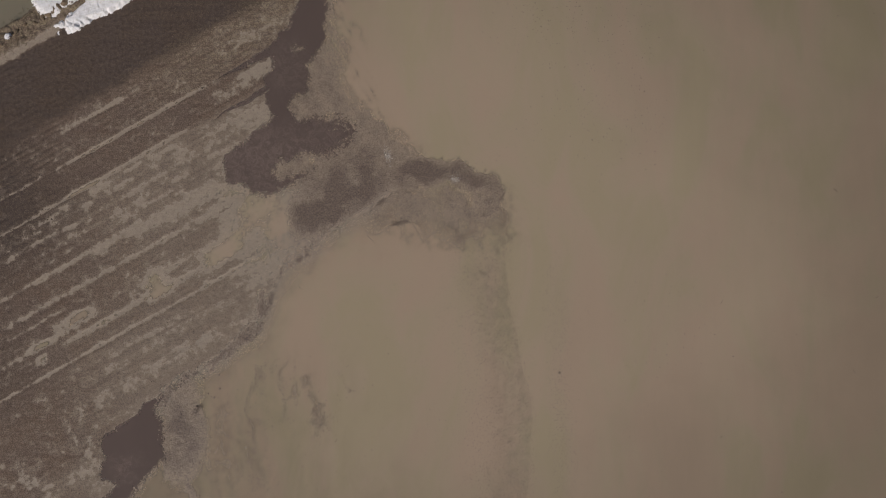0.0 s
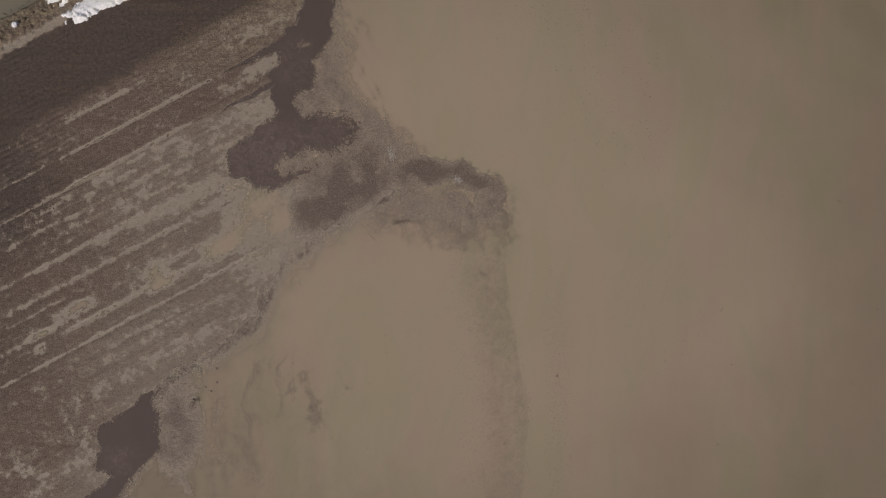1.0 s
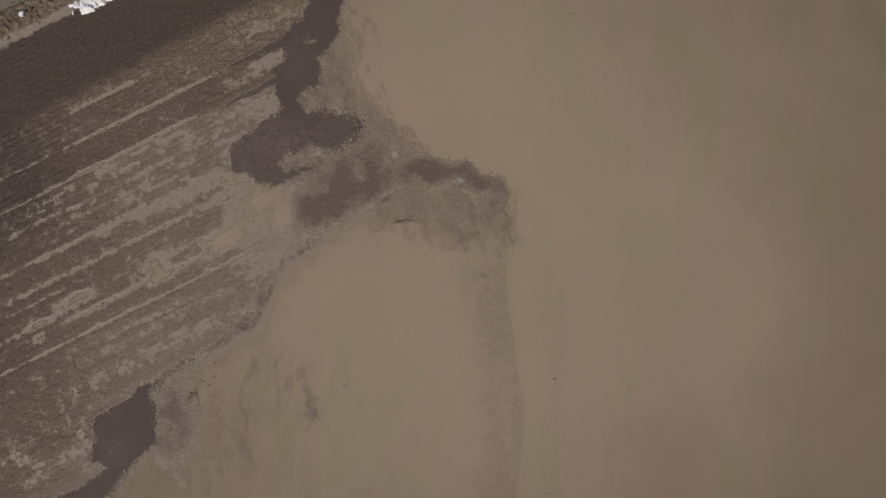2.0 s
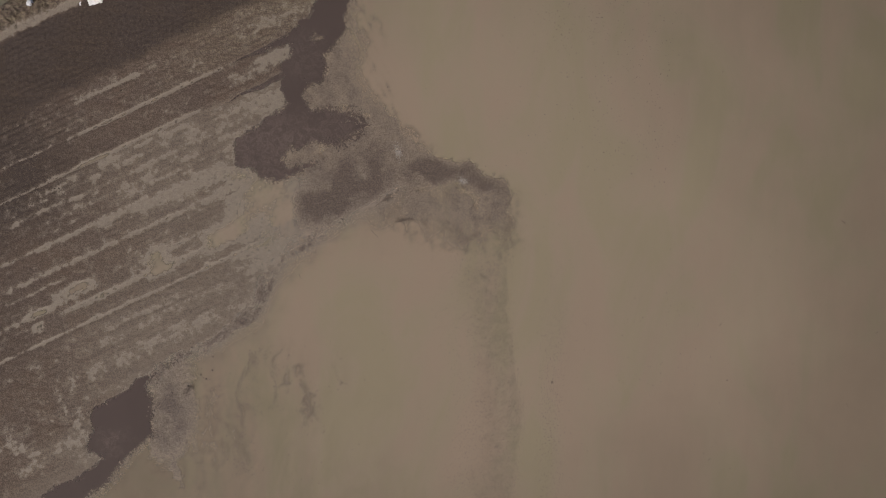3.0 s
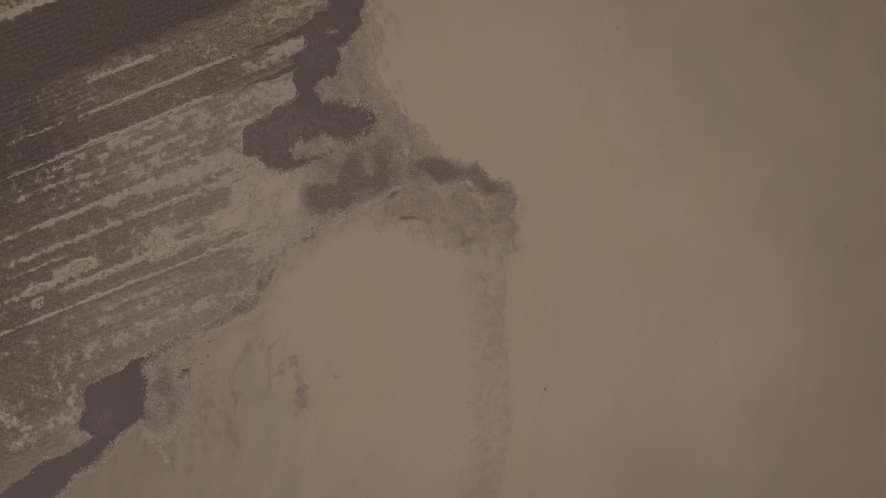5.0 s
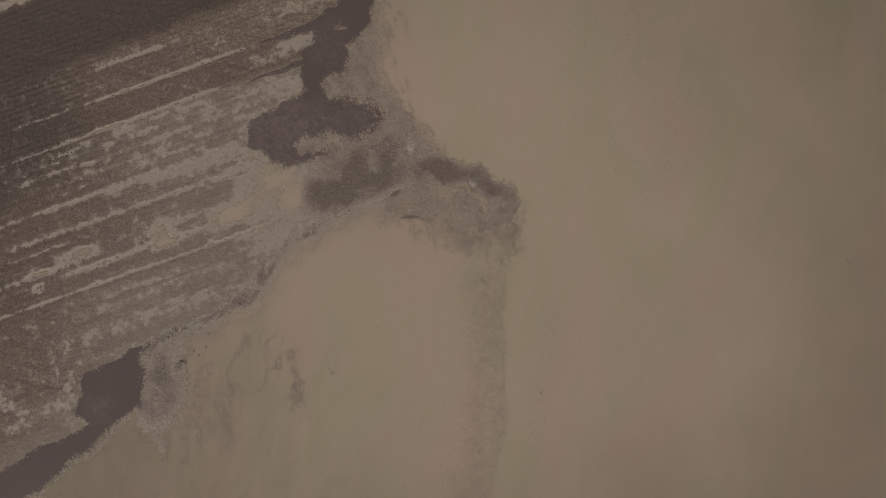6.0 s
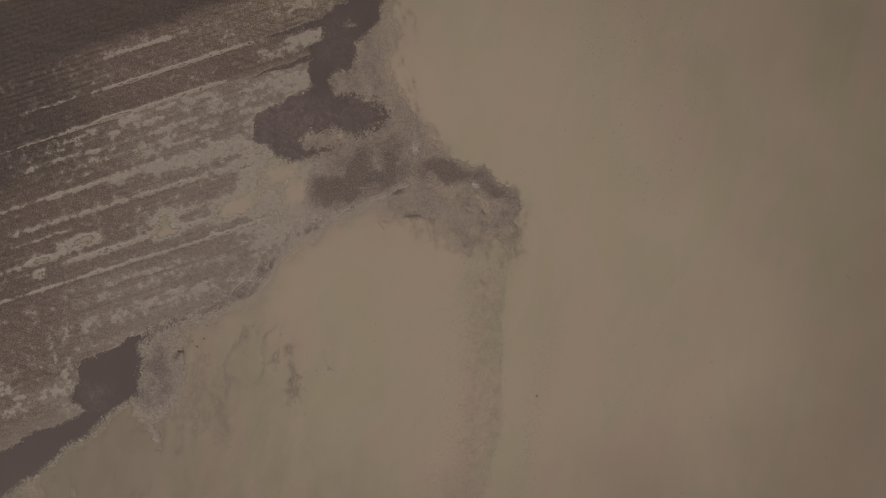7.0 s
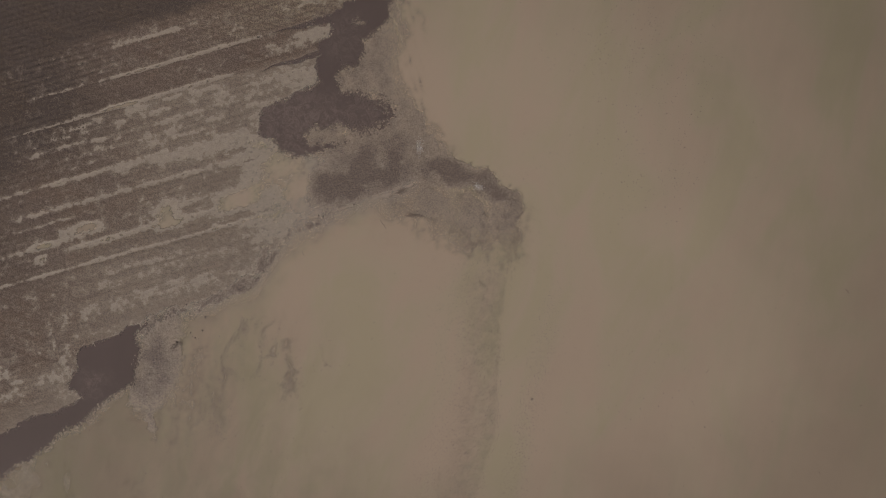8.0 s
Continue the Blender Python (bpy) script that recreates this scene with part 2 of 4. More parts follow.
    wisp = ease(7.5, 2.0, np.hypot((x + 29.5) / 1.3, y - 19.0)) * 0.55 + 0.4 * ease(7, 1, np.hypot(x + 21, y - 22.0)) + 0.5 * ease(3.0, 0.2, np.hypot((x + 46.6 + 1.2 * mid) * 0.8, (y + 22.2 + 0.8 * fine) * 1.1)) + 0.35 * ease(6, 1, np.hypot((x + 25.5) * 1.4, y - 32))

    # mats of rotted plants: how densely they cover the shallows
    def spread(beds, ragged, steep=1.4):
        cover = np.zeros(x.shape)
        for cx, cy, half_a, half_b, turn, much in beds:
            c, s = math.cos(math.radians(turn)), math.sin(math.radians(turn))
            dx, dy = x + ragged * mid + 0.3 * fine - cx, y + ragged * fbm(x, y, 2.2, 4, 16) + 0.3 * fine - cy
            r2 = ((dx * c + dy * s) / half_a) ** 2 + ((dy * c - dx * s) / half_b) ** 2
            cover = np.maximum(cover, much * np.exp(-0.75 * r2 ** steep))
        return cover

    mat = spread(MATS, 0.8)
    reach = x - np.interp(y, MARGIN[0], MARGIN[1]) + 1.0 * mid + 0.5 * fine
    combed = fbm((x * 0.51 - y * 0.86) / 4.0, x * 0.86 + y * 0.51, 1.0, 3, 63)          # strands laid down by the draining water
    mat = np.maximum(mat, (0.53 * ease(0.8, -7.5, reach) + 0.20 * combed * ease(0.5, -2.5, reach)) * ease(16.0, 19.5, y) * (1 - on_field))
    swirl = fbm(x + 1.5 * fbm(x, y, 3.0, 2, 26), y + 1.5 * fbm(x, y, 3.0, 2, 27), 1.5, 3, 28)
    mat *= np.clip(1.0 + 0.22 * mid + 0.32 * swirl, 0, 2)
    mat *= 1 - (1 - ease(0.2, 1.3, field)) * ease(-9.5, -13.5, x + mid) * ease(1.2, -0.6, y - 14.6 - 0.82 * (x + 11)) * ease(0, 3, y)         # the shore cuts the mats off
    beyond = x - drift_edge(y) + 0.35 * fbm(x, y, 3, 3, 72)
    trail = 0.235 * ease(-12.0, -3.5, beyond) * ease(0.9, -0.6, beyond) * ease(12, 4, y) + 0.13 * ease(2.6, 0.4, np.abs(x - 10.8 - 0.035 * (-4 - y) + 0.4 * mid)) * ease(7, -2, y)
    trail = trail * (1 + 0.06 * fbm(x * 1.8, y / 2, 1.6, 3, 76)) * (1 - 0.5 * ease(40, 90, -y))
    streaky = fbm(x + 0.18 * y + 1.6 * fbm(x, y, 4.0, 3, 77), y / 3.0, 2.3, 4, 75) * ease(-3, -11, y) * ease(-12, -20, x)
    trail = np.maximum(trail, 0.32 * ease(-0.3, 1.1, streaky))
    mat = np.maximum(mat, np.maximum(spread(FAN, 1.5, 0.8) * (1 + 0.25 * swirl + 0.35 * fbm(x + 0.25 * y, y / 4.5, 1.4, 3, 84)), trail) * ease(0.6, -0.2, field))
    wrack = fbm(x, y, 1.3, 3, 81)
    edge_line = ease(1.0, 0.15, np.abs(field - 0.4 + 0.9 * mid + 0.4 * fine)) * ease(-0.55, 0.2, wrack) * ease(11.0, 8.0, y)
    mat = np.maximum(mat, 0.85 * edge_line * np.clip(0.8 + 0.7 * fine, 0.2, 1.2))
    hazy = ease(5.0, 1.0, np.hypot((x + 28.0) / 1.3, y - 9.5) + 0.8 * mid)     # silt settling over the mats
    mat = mat * (1 - 0.7 * hazy)
    flat = 0.75 + 0.2 * mid
    score = flat * (1 - on_field) + wet * on_field
    soft = np.maximum(ease(0.12, 0.4, mat), ease(1.5, -0.5, field) * ease(4, 8, y)) * on_field
    score = score * (1 - soft) + np.maximum(wet, 0.45 + 0.2 * mid) * soft
    score -= 1.3 * ease(0.085, 0.02, crack)
    pale = np.exp(-((x + 11.75) / 0.7) ** 2 - ((y - 19.65) / 1.1) ** 2) + np.exp(-((x + 2.7) / 0.8) ** 2 - ((y - 16.5) / 0.6) ** 2)
    pale = ease(0.30, 1.0, pale * (1 + 0.8 * fine))                                   # dried foam and down
    mat = mat * (1 - 0.4 * pale)

    # the bank and the ditch behind the field
    bank_v = v + 0.5 * mid + 0.25 * fine + 0.9 * ease(-31, -27, u) * ease(63, 60, v) - 1.2 * ease(-36, -31, u) * ease(64, 66, v)
    bank = ease(60.6, 61.6, bank_v) * ease(67.5, 65.4, bank_v)
    ditch = ease(65.6, 66.8, bank_v) * ease(80.0, 78.5, bank_v)

    lumpy = fbm(x, y, 0.36, 2, 23)
    height = 0.004 + np.clip(-0.022 * (score - 0.68), 0.0, 0.05) - np.clip(0.03 * (score - 1.0), 0.0, 0.035)
    height += on_field * (0.010 + np.clip(0.55 + 0.9 * fbm(u / 2.0, v, 1.0, 2, 64), 0.05, 1.5) * (0.013 + 0.014 * np.clip(1 + mid, 0, 2) * ease(43.8, 45.5, v) * ease(51.5, 49.8, v) + 0.016 * ease(35, 38, v) * ease(-34, -46, u)) * np.sin(2 * math.pi * (v + 0.06 * mid) / 0.82)) * ease(0.6, -0.2, score) * (1 - soft)
    tilth = on_field * ease(49.6, 51.4, v + 0.6 * mid) * (1 - bank) * (1 - ditch)
    dark_end = 0.95 * ease(-34, -50, u) * ease(30, 40, v + mid) + 0.5 * ease(-52, -62, u + mid) * ease(14, 24, v)
    height += tilth * (0.04 + 0.028 * fbm(x, y, 0.36, 2, 21) + 0.015 * long_rows)
    height += 0.016 * fine * on_field * ease(0.8, -0.4, score)
    height += 0.009 * lumpy * on_field
    off_shore = np.maximum(-field, 0)
    deep = 0.008 + 0.055 * ease(0.2, 4.2, off_shore + 0.7 * mid) + 0.25 * ease(2, 30, off_shore)
    tone = ease(-2.0, 0.5, field + 0.6 * mid) * (1 - 0.75 * ease(0.9, 1.5, score) * on_field)      # standing puddles are as brown as the flood
    film = on_field * np.maximum(1.15 * ease(29, 15, v + mid) * ease(-62, -40, u), np.maximum(1.3 * ease(9, 1.5, field + mid) * ease(14, 9, y), 0.9 * ease(40.5, 39, v) * ease(-50, -30, u)))
    film = np.maximum(film, 0.75 * on_field * np.exp(-((u + 57.0 + mid) / 6.0) ** 4 - ((v - 5.9 + 0.3 * mid) / 1.9) ** 4))
    flats_height = -deep
    height = height * on_field + flats_height * (1 - on_field)
    shallow = ease(0.0, 0.34, mat * (1 + 0.12 * fine))
    sinking = -deep * (0.034 / deep) ** shallow                                     # the bed rises gently towards the mats
    height = (height * (1 - shallow) - 0.034 * shallow) * on_field + sinking * (1 - on_field)
    height += shallow * (0.024 * ease(0.14, 0.30, mat) + 0.018 * ease(0.30, 0.44, mat) + 0.020 * ease(0.44, 0.80, mat) + 0.012 * lumpy * ease(0.28, 0.5, mat))
    near_pool = np.exp(-(np.minimum(pool, 0) / 0.8) ** 2) * (1 - on_field) * (1 - in_pool)
    height += near_pool * (0.004 + 0.02 * lumpy)
    rim = ease(-1.7, -0.7, pool) * (1 - on_field)
    height = height * (1 - rim) + rim * np.minimum(height, -0.002)
    height = height * (1 - in_pool) - in_pool * (0.006 + 0.11 * ease(1.0, 2.4, pool))
    height = height * (1 - bank) + bank * (0.07 + (0.38 + 0.16 * mid + 0.1 * fine) * ease(62.2, 63.6, bank_v))
    height = height * (1 - ditch) - 0.7 * ditch
    far = ease(250, 330, np.hypot(x, y))
    height = height * (1 - far) + far * (0.5 + 0.25 * fbm(x, y, 90, 3, 30))

    tilth = np.maximum(tilth, np.minimum(dark_end, 1) * on_field * (1 - bank) * (1 - ditch))
    silt = score * (1 - bank) + bank * (-1 + 1.30 * ease(63.2, 62.2, bank_v))
    silt = silt - 1.5 * far + 1.5 * pale
    mat = mat * (1 - bank) * (1 - far)
    straw = on_field * ease(43.0, 46.0, v) * ease(52.5, 49.5, v) * ease(-34, -12, u) * 0.6
    straw = np.maximum(straw, bank * ease(62.3, 63.2, bank_v))
    return height, silt, tilth, straw, shown, in_pool, mat, wisp, on_field, tone, film


def graded(low, high, step, reach, growth):
    """Even steps between low and high, and ever wider ones out to reach on both sides."""
    inner = np.arange(low, high + step / 2, step)
    out, s = [0.0], step
    while out[-1] < reach:
        s *= growth
        out.append(out[-1] + s)
    out = np.array(out[1:])
    return np.concatenate([(low - out)[::-1], inner, inner[-1] + out])


def sheet(name, xs, ys, z, keep, values, material):
    """A mesh over the grid xs, ys with heights z and one number per corner for each of the named values. keep: which cells stay."""
    nx, ny = len(xs), len(ys)
    gx, gy = np.meshgrid(xs, ys, indexing="ij")
    points = np.stack([gx, gy, z], -1).reshape(-1, 3)
    i, j = np.meshgrid(np.arange(nx - 1), np.arange(ny - 1), indexing="ij")
    a = (i * ny + j)[keep]
    quads = np.stack([a, a + ny, a + ny + 1, a + 1], -1)
    used, index = np.unique(quads, return_inverse=True)
    points, quads = points[used], index.reshape(quads.shape)
    me = bpy.data.meshes.new(name)
    me.vertices.add(len(points))
    me.vertices.foreach_set("co", points.astype(np.float32).ravel())
    me.loops.add(quads.size)
    me.loops.foreach_set("vertex_index", quads.astype(np.int32).ravel())
    me.polygons.add(len(quads))
    me.polygons.foreach_set("loop_start", np.arange(0, quads.size, 4, dtype=np.int32))
    me.update(calc_edges=True)
    me.shade_smooth()
    for key, value in values.items():
        me.attributes.new(key, "FLOAT", "POINT").data.foreach_set("value", value.reshape(-1)[used].astype(np.float32))
    me.materials.append(material)
    return new(name, me)


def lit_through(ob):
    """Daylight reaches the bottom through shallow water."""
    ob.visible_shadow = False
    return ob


# ---- materials ----
class Nodes:
    """Short hand for building a node material."""

    def __init__(self, name):
        self.material = bpy.data.materials.new(name)
        self.material.use_nodes = True
        self.tree = self.material.node_tree
        self.shader = self.tree.nodes["Principled BSDF"]
        self.output = self.tree.nodes["Material Output"]

    def feed(self, socket, value):
        if isinstance(value, bpy.types.NodeSocket):
            self.tree.links.new(value, socket)
        elif isinstance(value, tuple) and len(value) == 3 and socket.type == "RGBA":
            socket.default_value = (*value, 1)
        else:
            socket.default_value = value

    def set(self, **values):
        for key, value in values.items():
            self.feed(self.shader.inputs[key.replace("_", " ")], value)

    def place(self, scale=(1, 1, 1), turn=0.0):
        n = self.tree.nodes.new("ShaderNodeMapping")
        self.tree.links.new(self.tree.nodes.new("ShaderNodeTexCoord").outputs["Object"], n.inputs["Vector"])
        n.inputs["Scale"].default_value, n.inputs["Rotation"].default_value = scale, (0, 0, turn)
        return n.outputs["Vector"]

    def noise(self, scale, detail=4.0, rough=0.6, vector=None, distortion=0.0):
        n = self.tree.nodes.new("ShaderNodeTexNoise")
        self.feed(n.inputs["Vector"], vector or self.place())
        n.inputs["Scale"].default_value, n.inputs["Detail"].default_value = scale, detail
        n.inputs["Roughness"].default_value, n.inputs["Distortion"].default_value = rough, distortion
        return n.outputs["Fac"]

    def number(self, name):
        n = self.tree.nodes.new("ShaderNodeAttribute")
        n.attribute_name = name
        return n.outputs["Fac"]

    def math(self, op, a, b=0.0, c=0.0):
        n = self.tree.nodes.new("ShaderNodeMath")
        n.operation = op
        for socket, value in zip(n.inputs, (a, b, c)):
            self.feed(socket, value)
        return n.outputs[0]

    def ramp(self, x, low, high, a=0.0, b=1.0):
        n = self.tree.nodes.new("ShaderNodeMapRange")
        n.interpolation_type = "SMOOTHSTEP"
        for key, value in (("Value", x), ("From Min", low), ("From Max", high), ("To Min", a), ("To Max", b)):
            self.feed(n.inputs[key], value)
        return n.outputs["Result"]

    def mix(self, fac, a, b, blend="MIX"):
        n = self.tree.nodes.new("ShaderNodeMix")
        n.data_type, n.blend_type = "RGBA", blend
        self.feed(n.inputs[0], fac)
        self.feed(n.inputs[6], a)
        self.feed(n.inputs[7], b)
        return n.outputs[2]

    def bump(self, height, strength, distance):
        n = self.tree.nodes.new("ShaderNodeBump")
        n.inputs["Strength"].default_value, n.inputs["Distance"].default_value = strength, distance
        self.feed(n.inputs["Height"], height)
        self.feed(self.shader.inputs["Normal"], n.outputs["Normal"])


def ground_material():
    m = Nodes("mud_and_soil")
    grain, speck = m.noise(5.5, 3, 0.7), m.noise(11.0, 2, 0.6)
    crumb, wide = m.noise(1.7, 4, 0.65), m.noise(0.13, 3, 0.55)
    fibre = m.noise(3.4, 4, 0.7, distortion=1.6)
    furrow = m.noise(1.0, 4, 0.65, m.place((0.07, 1.9, 1), -ROW))
    soil = m.mix(m.ramp(wide, 0.38, 0.62), (0.128, 0.088, 0.070), (0.140, 0.092, 0.066))
    soil = m.mix(m.ramp(furrow, 0.3, 0.7, 0.0, 0.7), soil, (0.185, 0.135, 0.102))
    soil = m.mix(m.number("tilth"), soil, m.mix(m.ramp(furrow, 0.3, 0.7), (0.064, 0.045, 0.036), (0.092, 0.063, 0.046)))
    soil = m.mix(m.math("MULTIPLY", m.number("tilth"), m.ramp(wide, 0.4, 0.6, 0.0, 0.5)), soil, (0.078, 0.058, 0.052))
    soil = m.mix(m.ramp(grain, 0.36, 0.62, 0.62, 0.0), soil, (0.045, 0.032, 0.026))
    soil = m.mix(m.ramp(speck, 0.52, 0.72, 0.0, 0.50), soil, (0.26, 0.20, 0.15))
    grey = m.mix(m.ramp(crumb, 0.3, 0.7), (0.272, 0.217, 0.166), (0.308, 0.248, 0.192))
    patchy = m.noise(1.2, 4, 0.7)
    grey = m.mix(m.ramp(patchy, 0.36, 0.54, 0.22, 0.0), grey, (0.165, 0.128, 0.100))
    brown = m.mix(m.ramp(crumb, 0.3, 0.7), (0.286, 0.221, 0.160), (0.320, 0.248, 0.180))
    silt = m.mix(m.number("field"), brown, grey)
    silt = m.mix(m.ramp(grain, 0.38, 0.54, 0.24, 0.0), silt, (0.13, 0.10, 0.08))
    silt = m.mix(m.ramp(m.math("ADD", m.number("silt"), grain), 2.1, 3.1, 0.0, 0.9), silt, (0.50, 0.46, 0.42))
    blot = m.noise(1.0, 3, 0.72, m.place((1.2, 1.7, 1), -ROW))
    edge = m.math("ADD", m.number("silt"), m.math("MULTIPLY", m.math("SUBTRACT", grain, 0.5), 0.9))
    edge = m.math("ADD", edge, m.math("MULTIPLY", m.math("SUBTRACT", blot, 0.5), 1.5))
    coat = m.ramp(edge, -0.10, 0.12)
    film = m.math("ADD", m.math("MULTIPLY", coat, 0.42), m.math("MULTIPLY", m.ramp(edge, -0.85, 0.30), 0.52))
    thin = m.number("film")
    film = m.math("ADD", m.math("MULTIPLY", film, m.math("SUBTRACT", 1.0, m.math("MULTIPLY", thin, 0.36))), m.math("MULTIPLY", thin, 0.36))
    colour = m.mix(film, soil, silt)
    # mats of rotted plants, in strands
    colour = m.mix(m.ramp(m.number("mat"), 0.10, 0.6, 0.0, 0.30), colour, (0.200, 0.145, 0.116))
    strand = m.ramp(m.math("ABSOLUTE", m.math("SUBTRACT", m.noise(2.6, 3, 0.6, distortion=2.4), 0.5)), 0.0, 0.07, 1.0, 0.0)
    cover = m.math("ADD", m.number("mat"), m.math("MULTIPLY", m.math("SUBTRACT", fibre, 0.5), 1.9))
    cover = m.math("ADD", cover, m.math("MULTIPLY", m.math("SUBTRACT", speck, 0.5), 1.6))
    cover = m.math("ADD", cover, m.math("MULTIPLY", strand, 0.16))
    mats = m.mix(m.ramp(grain, 0.40, 0.58), (0.102, 0.073, 0.058), (0.196, 0.146, 0.112))
    mats = m.mix(m.ramp(m.number("mat"), 0.55, 0.98, 0.0, 0.7), mats, m.mix(m.ramp(grain, 0.38, 0.62), (0.086, 0.061, 0.050), (0.150, 0.109, 0.086)))
    colour = m.mix(m.ramp(cover, 0.42, 0.66, 0.0, 0.96), colour, mats)
    straw = m.mix(m.ramp(grain, 0.35, 0.7), (0.125, 0.092, 0.060), (0.33, 0.265, 0.175))
    bleached = m.math("MULTIPLY", m.math("MULTIPLY", m.ramp(m.number("mat"), 0.12, 0.4), m.ramp(m.number("mat"), 0.95, 0.6, 0.15, 1.0)), m.ramp(m.math("ADD", m.noise(7.5, 3, 0.75, distortion=1.0), m.math("MULTIPLY", crumb, 0.3)), 0.72, 0.80, 0.0, 0.35))
    colour = m.mix(bleached, colour, (0.36, 0.295, 0.22))
    curl = m.ramp(m.math("ABSOLUTE", m.math("SUBTRACT", m.noise(0.9, 4, 0.62, distortion=3.2), 0.5)), 0.0, 0.035, 1.0, 0.0)
    curl = m.math("MULTIPLY", curl, m.math("MULTIPLY", m.ramp(m.number("mat"), 0.25, 0.5), m.ramp(m.number("mat"), 0.85, 0.6)))
    colour = m.mix(m.math("MULTIPLY", curl, m.ramp(grain, 0.4, 0.6, 0.1, 0.5)), colour, (0.32, 0.258, 0.20))
    strewn = m.math("MULTIPLY", m.number("straw"), m.math("MULTIPLY", m.ramp(m.math("ADD", crumb, m.math("MULTIPLY", speck, 0.8)), 0.72, 1.02), m.ramp(furrow, 0.38, 0.6, 0.25, 1.0)))
    colour = m.mix(strewn, colour, straw)
    m.set(Base_Color=colour, Roughness=m.ramp(coat, 0.0, 1.0, 0.92, 0.55), Specular_IOR_Level=0.3)
    m.bump(m.math("ADD", m.math("ADD", grain, crumb), m.math("MULTIPLY", speck, 0.6)), 0.6, 0.07)
    return m.material


def water_material(name, thick, thin, haze, clearing=False):
    """Silty water: what lies under it shows where it is shallow. haze: metres in which the bottom is lost. clearing: water that clears towards the pool's middle."""
    m = Nodes(name)
    cloud, streak = m.noise(0.045, 4, 0.5, distortion=0.6), m.noise(0.5, 3, 0.6, m.place((1.0, 0.22, 1), 0.12))
    # Silt clouds and streaks on top of the painted vignette; thin is its dark end.
    silt_vignette = m.math("ADD", m.number("silt_vignette"), m.math("MULTIPLY", m.math("SUBTRACT", cloud, 0.5), 0.7))
    silt_vignette = m.math("ADD", silt_vignette, m.math("MULTIPLY", m.math("SUBTRACT", streak, 0.5), 0.16))
    tone = m.mix(m.ramp(silt_vignette, 0.0, 1.0), thin, thick)
    tone = m.mix(m.math("MULTIPLY", m.number("field"), 0.8), tone, (0.278, 0.229, 0.182))
    drawn = m.noise(0.11, 4, 0.6, m.place((1.0, 0.4, 1), 0.10), 0.8)
    tone = m.mix(m.ramp(drawn, 0.45, 0.62), tone, (1.03, 0.985, 1.01), "MULTIPLY")
    tone = m.mix(m.ramp(drawn, 0.52, 0.36), tone, (0.955, 0.985, 0.93), "MULTIPLY")
    m.set(Base_Color=tone, Roughness=0.12, IOR=1.33, Specular_IOR_Level=0.5)
    m.bump(m.noise(3.5, 3, 0.6), 0.05, 0.02)
    clear = m.tree.nodes.new("ShaderNodeBsdfTransparent")
    blend = m.tree.nodes.new("ShaderNodeMixShader")
    veil = m.math("SUBTRACT", 1.0, m.math("POWER", 2.718, m.math("DIVIDE", m.number("depth"), -haze)))
    if clearing:
        ragged = m.math("ADD", m.number("pool"), m.math("MULTIPLY", m.math("SUBTRACT", m.noise(3.2, 4, 0.8), 0.5), 2.6))
        ragged = m.math("ADD", ragged, m.math("MULTIPLY", m.math("SUBTRACT", m.noise(0.8, 4, 0.65, distortion=2.6), 0.5), 2.4))
        thread = m.math("ADD", m.noise(0.75, 5, 0.7, distortion=2.0), m.math("MULTIPLY", m.math("SUBTRACT", m.noise(6.0, 3, 0.7), 0.5), 0.55))
        wisp = m.math("MULTIPLY", m.number("wisp"), m.ramp(thread, 0.36, 0.70))
        m.set(Base_Color=m.mix(wisp, m.mix(m.ramp(silt_vignette, 0.0, 1.0), thin, thick), (0.205, 0.154, 0.130)))
        veil = m.ramp(ragged, -0.20, 0.30, 0.0, 0.96)
    m.feed(blend.inputs[0], veil)
    m.feed(blend.inputs[1], clear.outputs[0])
    m.feed(blend.inputs[2], m.shader.outputs[0])
    m.feed(m.output.inputs["Surface"], blend.outputs[0])
    return m.material


GROUND = ground_material()
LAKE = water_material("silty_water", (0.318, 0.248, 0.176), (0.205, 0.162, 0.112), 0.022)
POOL = water_material("dark_pool_water", (0.106, 0.076, 0.067), (0.080, 0.059, 0.051), 0.03, True)
DITCH = water_material("ditch_water", (0.190, 0.172, 0.120), (0.17, 0.150, 0.108), 0.06)


def clod_material(name, a, b, dirt=1.0):
    m = Nodes(name)
    info = m.tree.nodes.new("ShaderNodeNewGeometry").outputs["Random Per Island"]
    m.set(Base_Color=m.mix(m.ramp(m.noise(12, 4), 0.3, 0.7, 0.0, dirt), m.mix(info, a, b), m.mix(0.3, a, (0.02, 0.016, 0.014))), Roughness=0.92, Specular_IOR_Level=0.25)
    m.bump(m.noise(25, 3), 0.4, 0.03)
    return m.material


CLOD = clod_material("earth_clod", (0.070, 0.050, 0.039), (0.130, 0.094, 0.070))
MUD = clod_material("shore_mud", (0.088, 0.066, 0.055), (0.19, 0.146, 0.117), 0.4)
REED = clod_material("dry_reed", (0.16, 0.125, 0.085), (0.33, 0.275, 0.19))
ROTTED = clod_material("rotted_stalk", (0.080, 0.058, 0.045), (0.16, 0.12, 0.09))
EARTH = clod_material("bank_earth", (0.085, 0.058, 0.040), (0.24, 0.175, 0.115))
FLECK = clod_material("floating_fleck", (0.122, 0.088, 0.073), (0.208, 0.156, 0.125), 0.25)
CRUST = clod_material("silt_crust", (0.165, 0.126, 0.098), (0.30, 0.238, 0.184), 0.4)
WEED = clod_material("rotted_weed", (0.105, 0.078, 0.062), (0.19, 0.145, 0.115), 0.6)
STRAW = clod_material("matted_straw", (0.12, 0.092, 0.070), (0.26, 0.205, 0.155), 0.6)
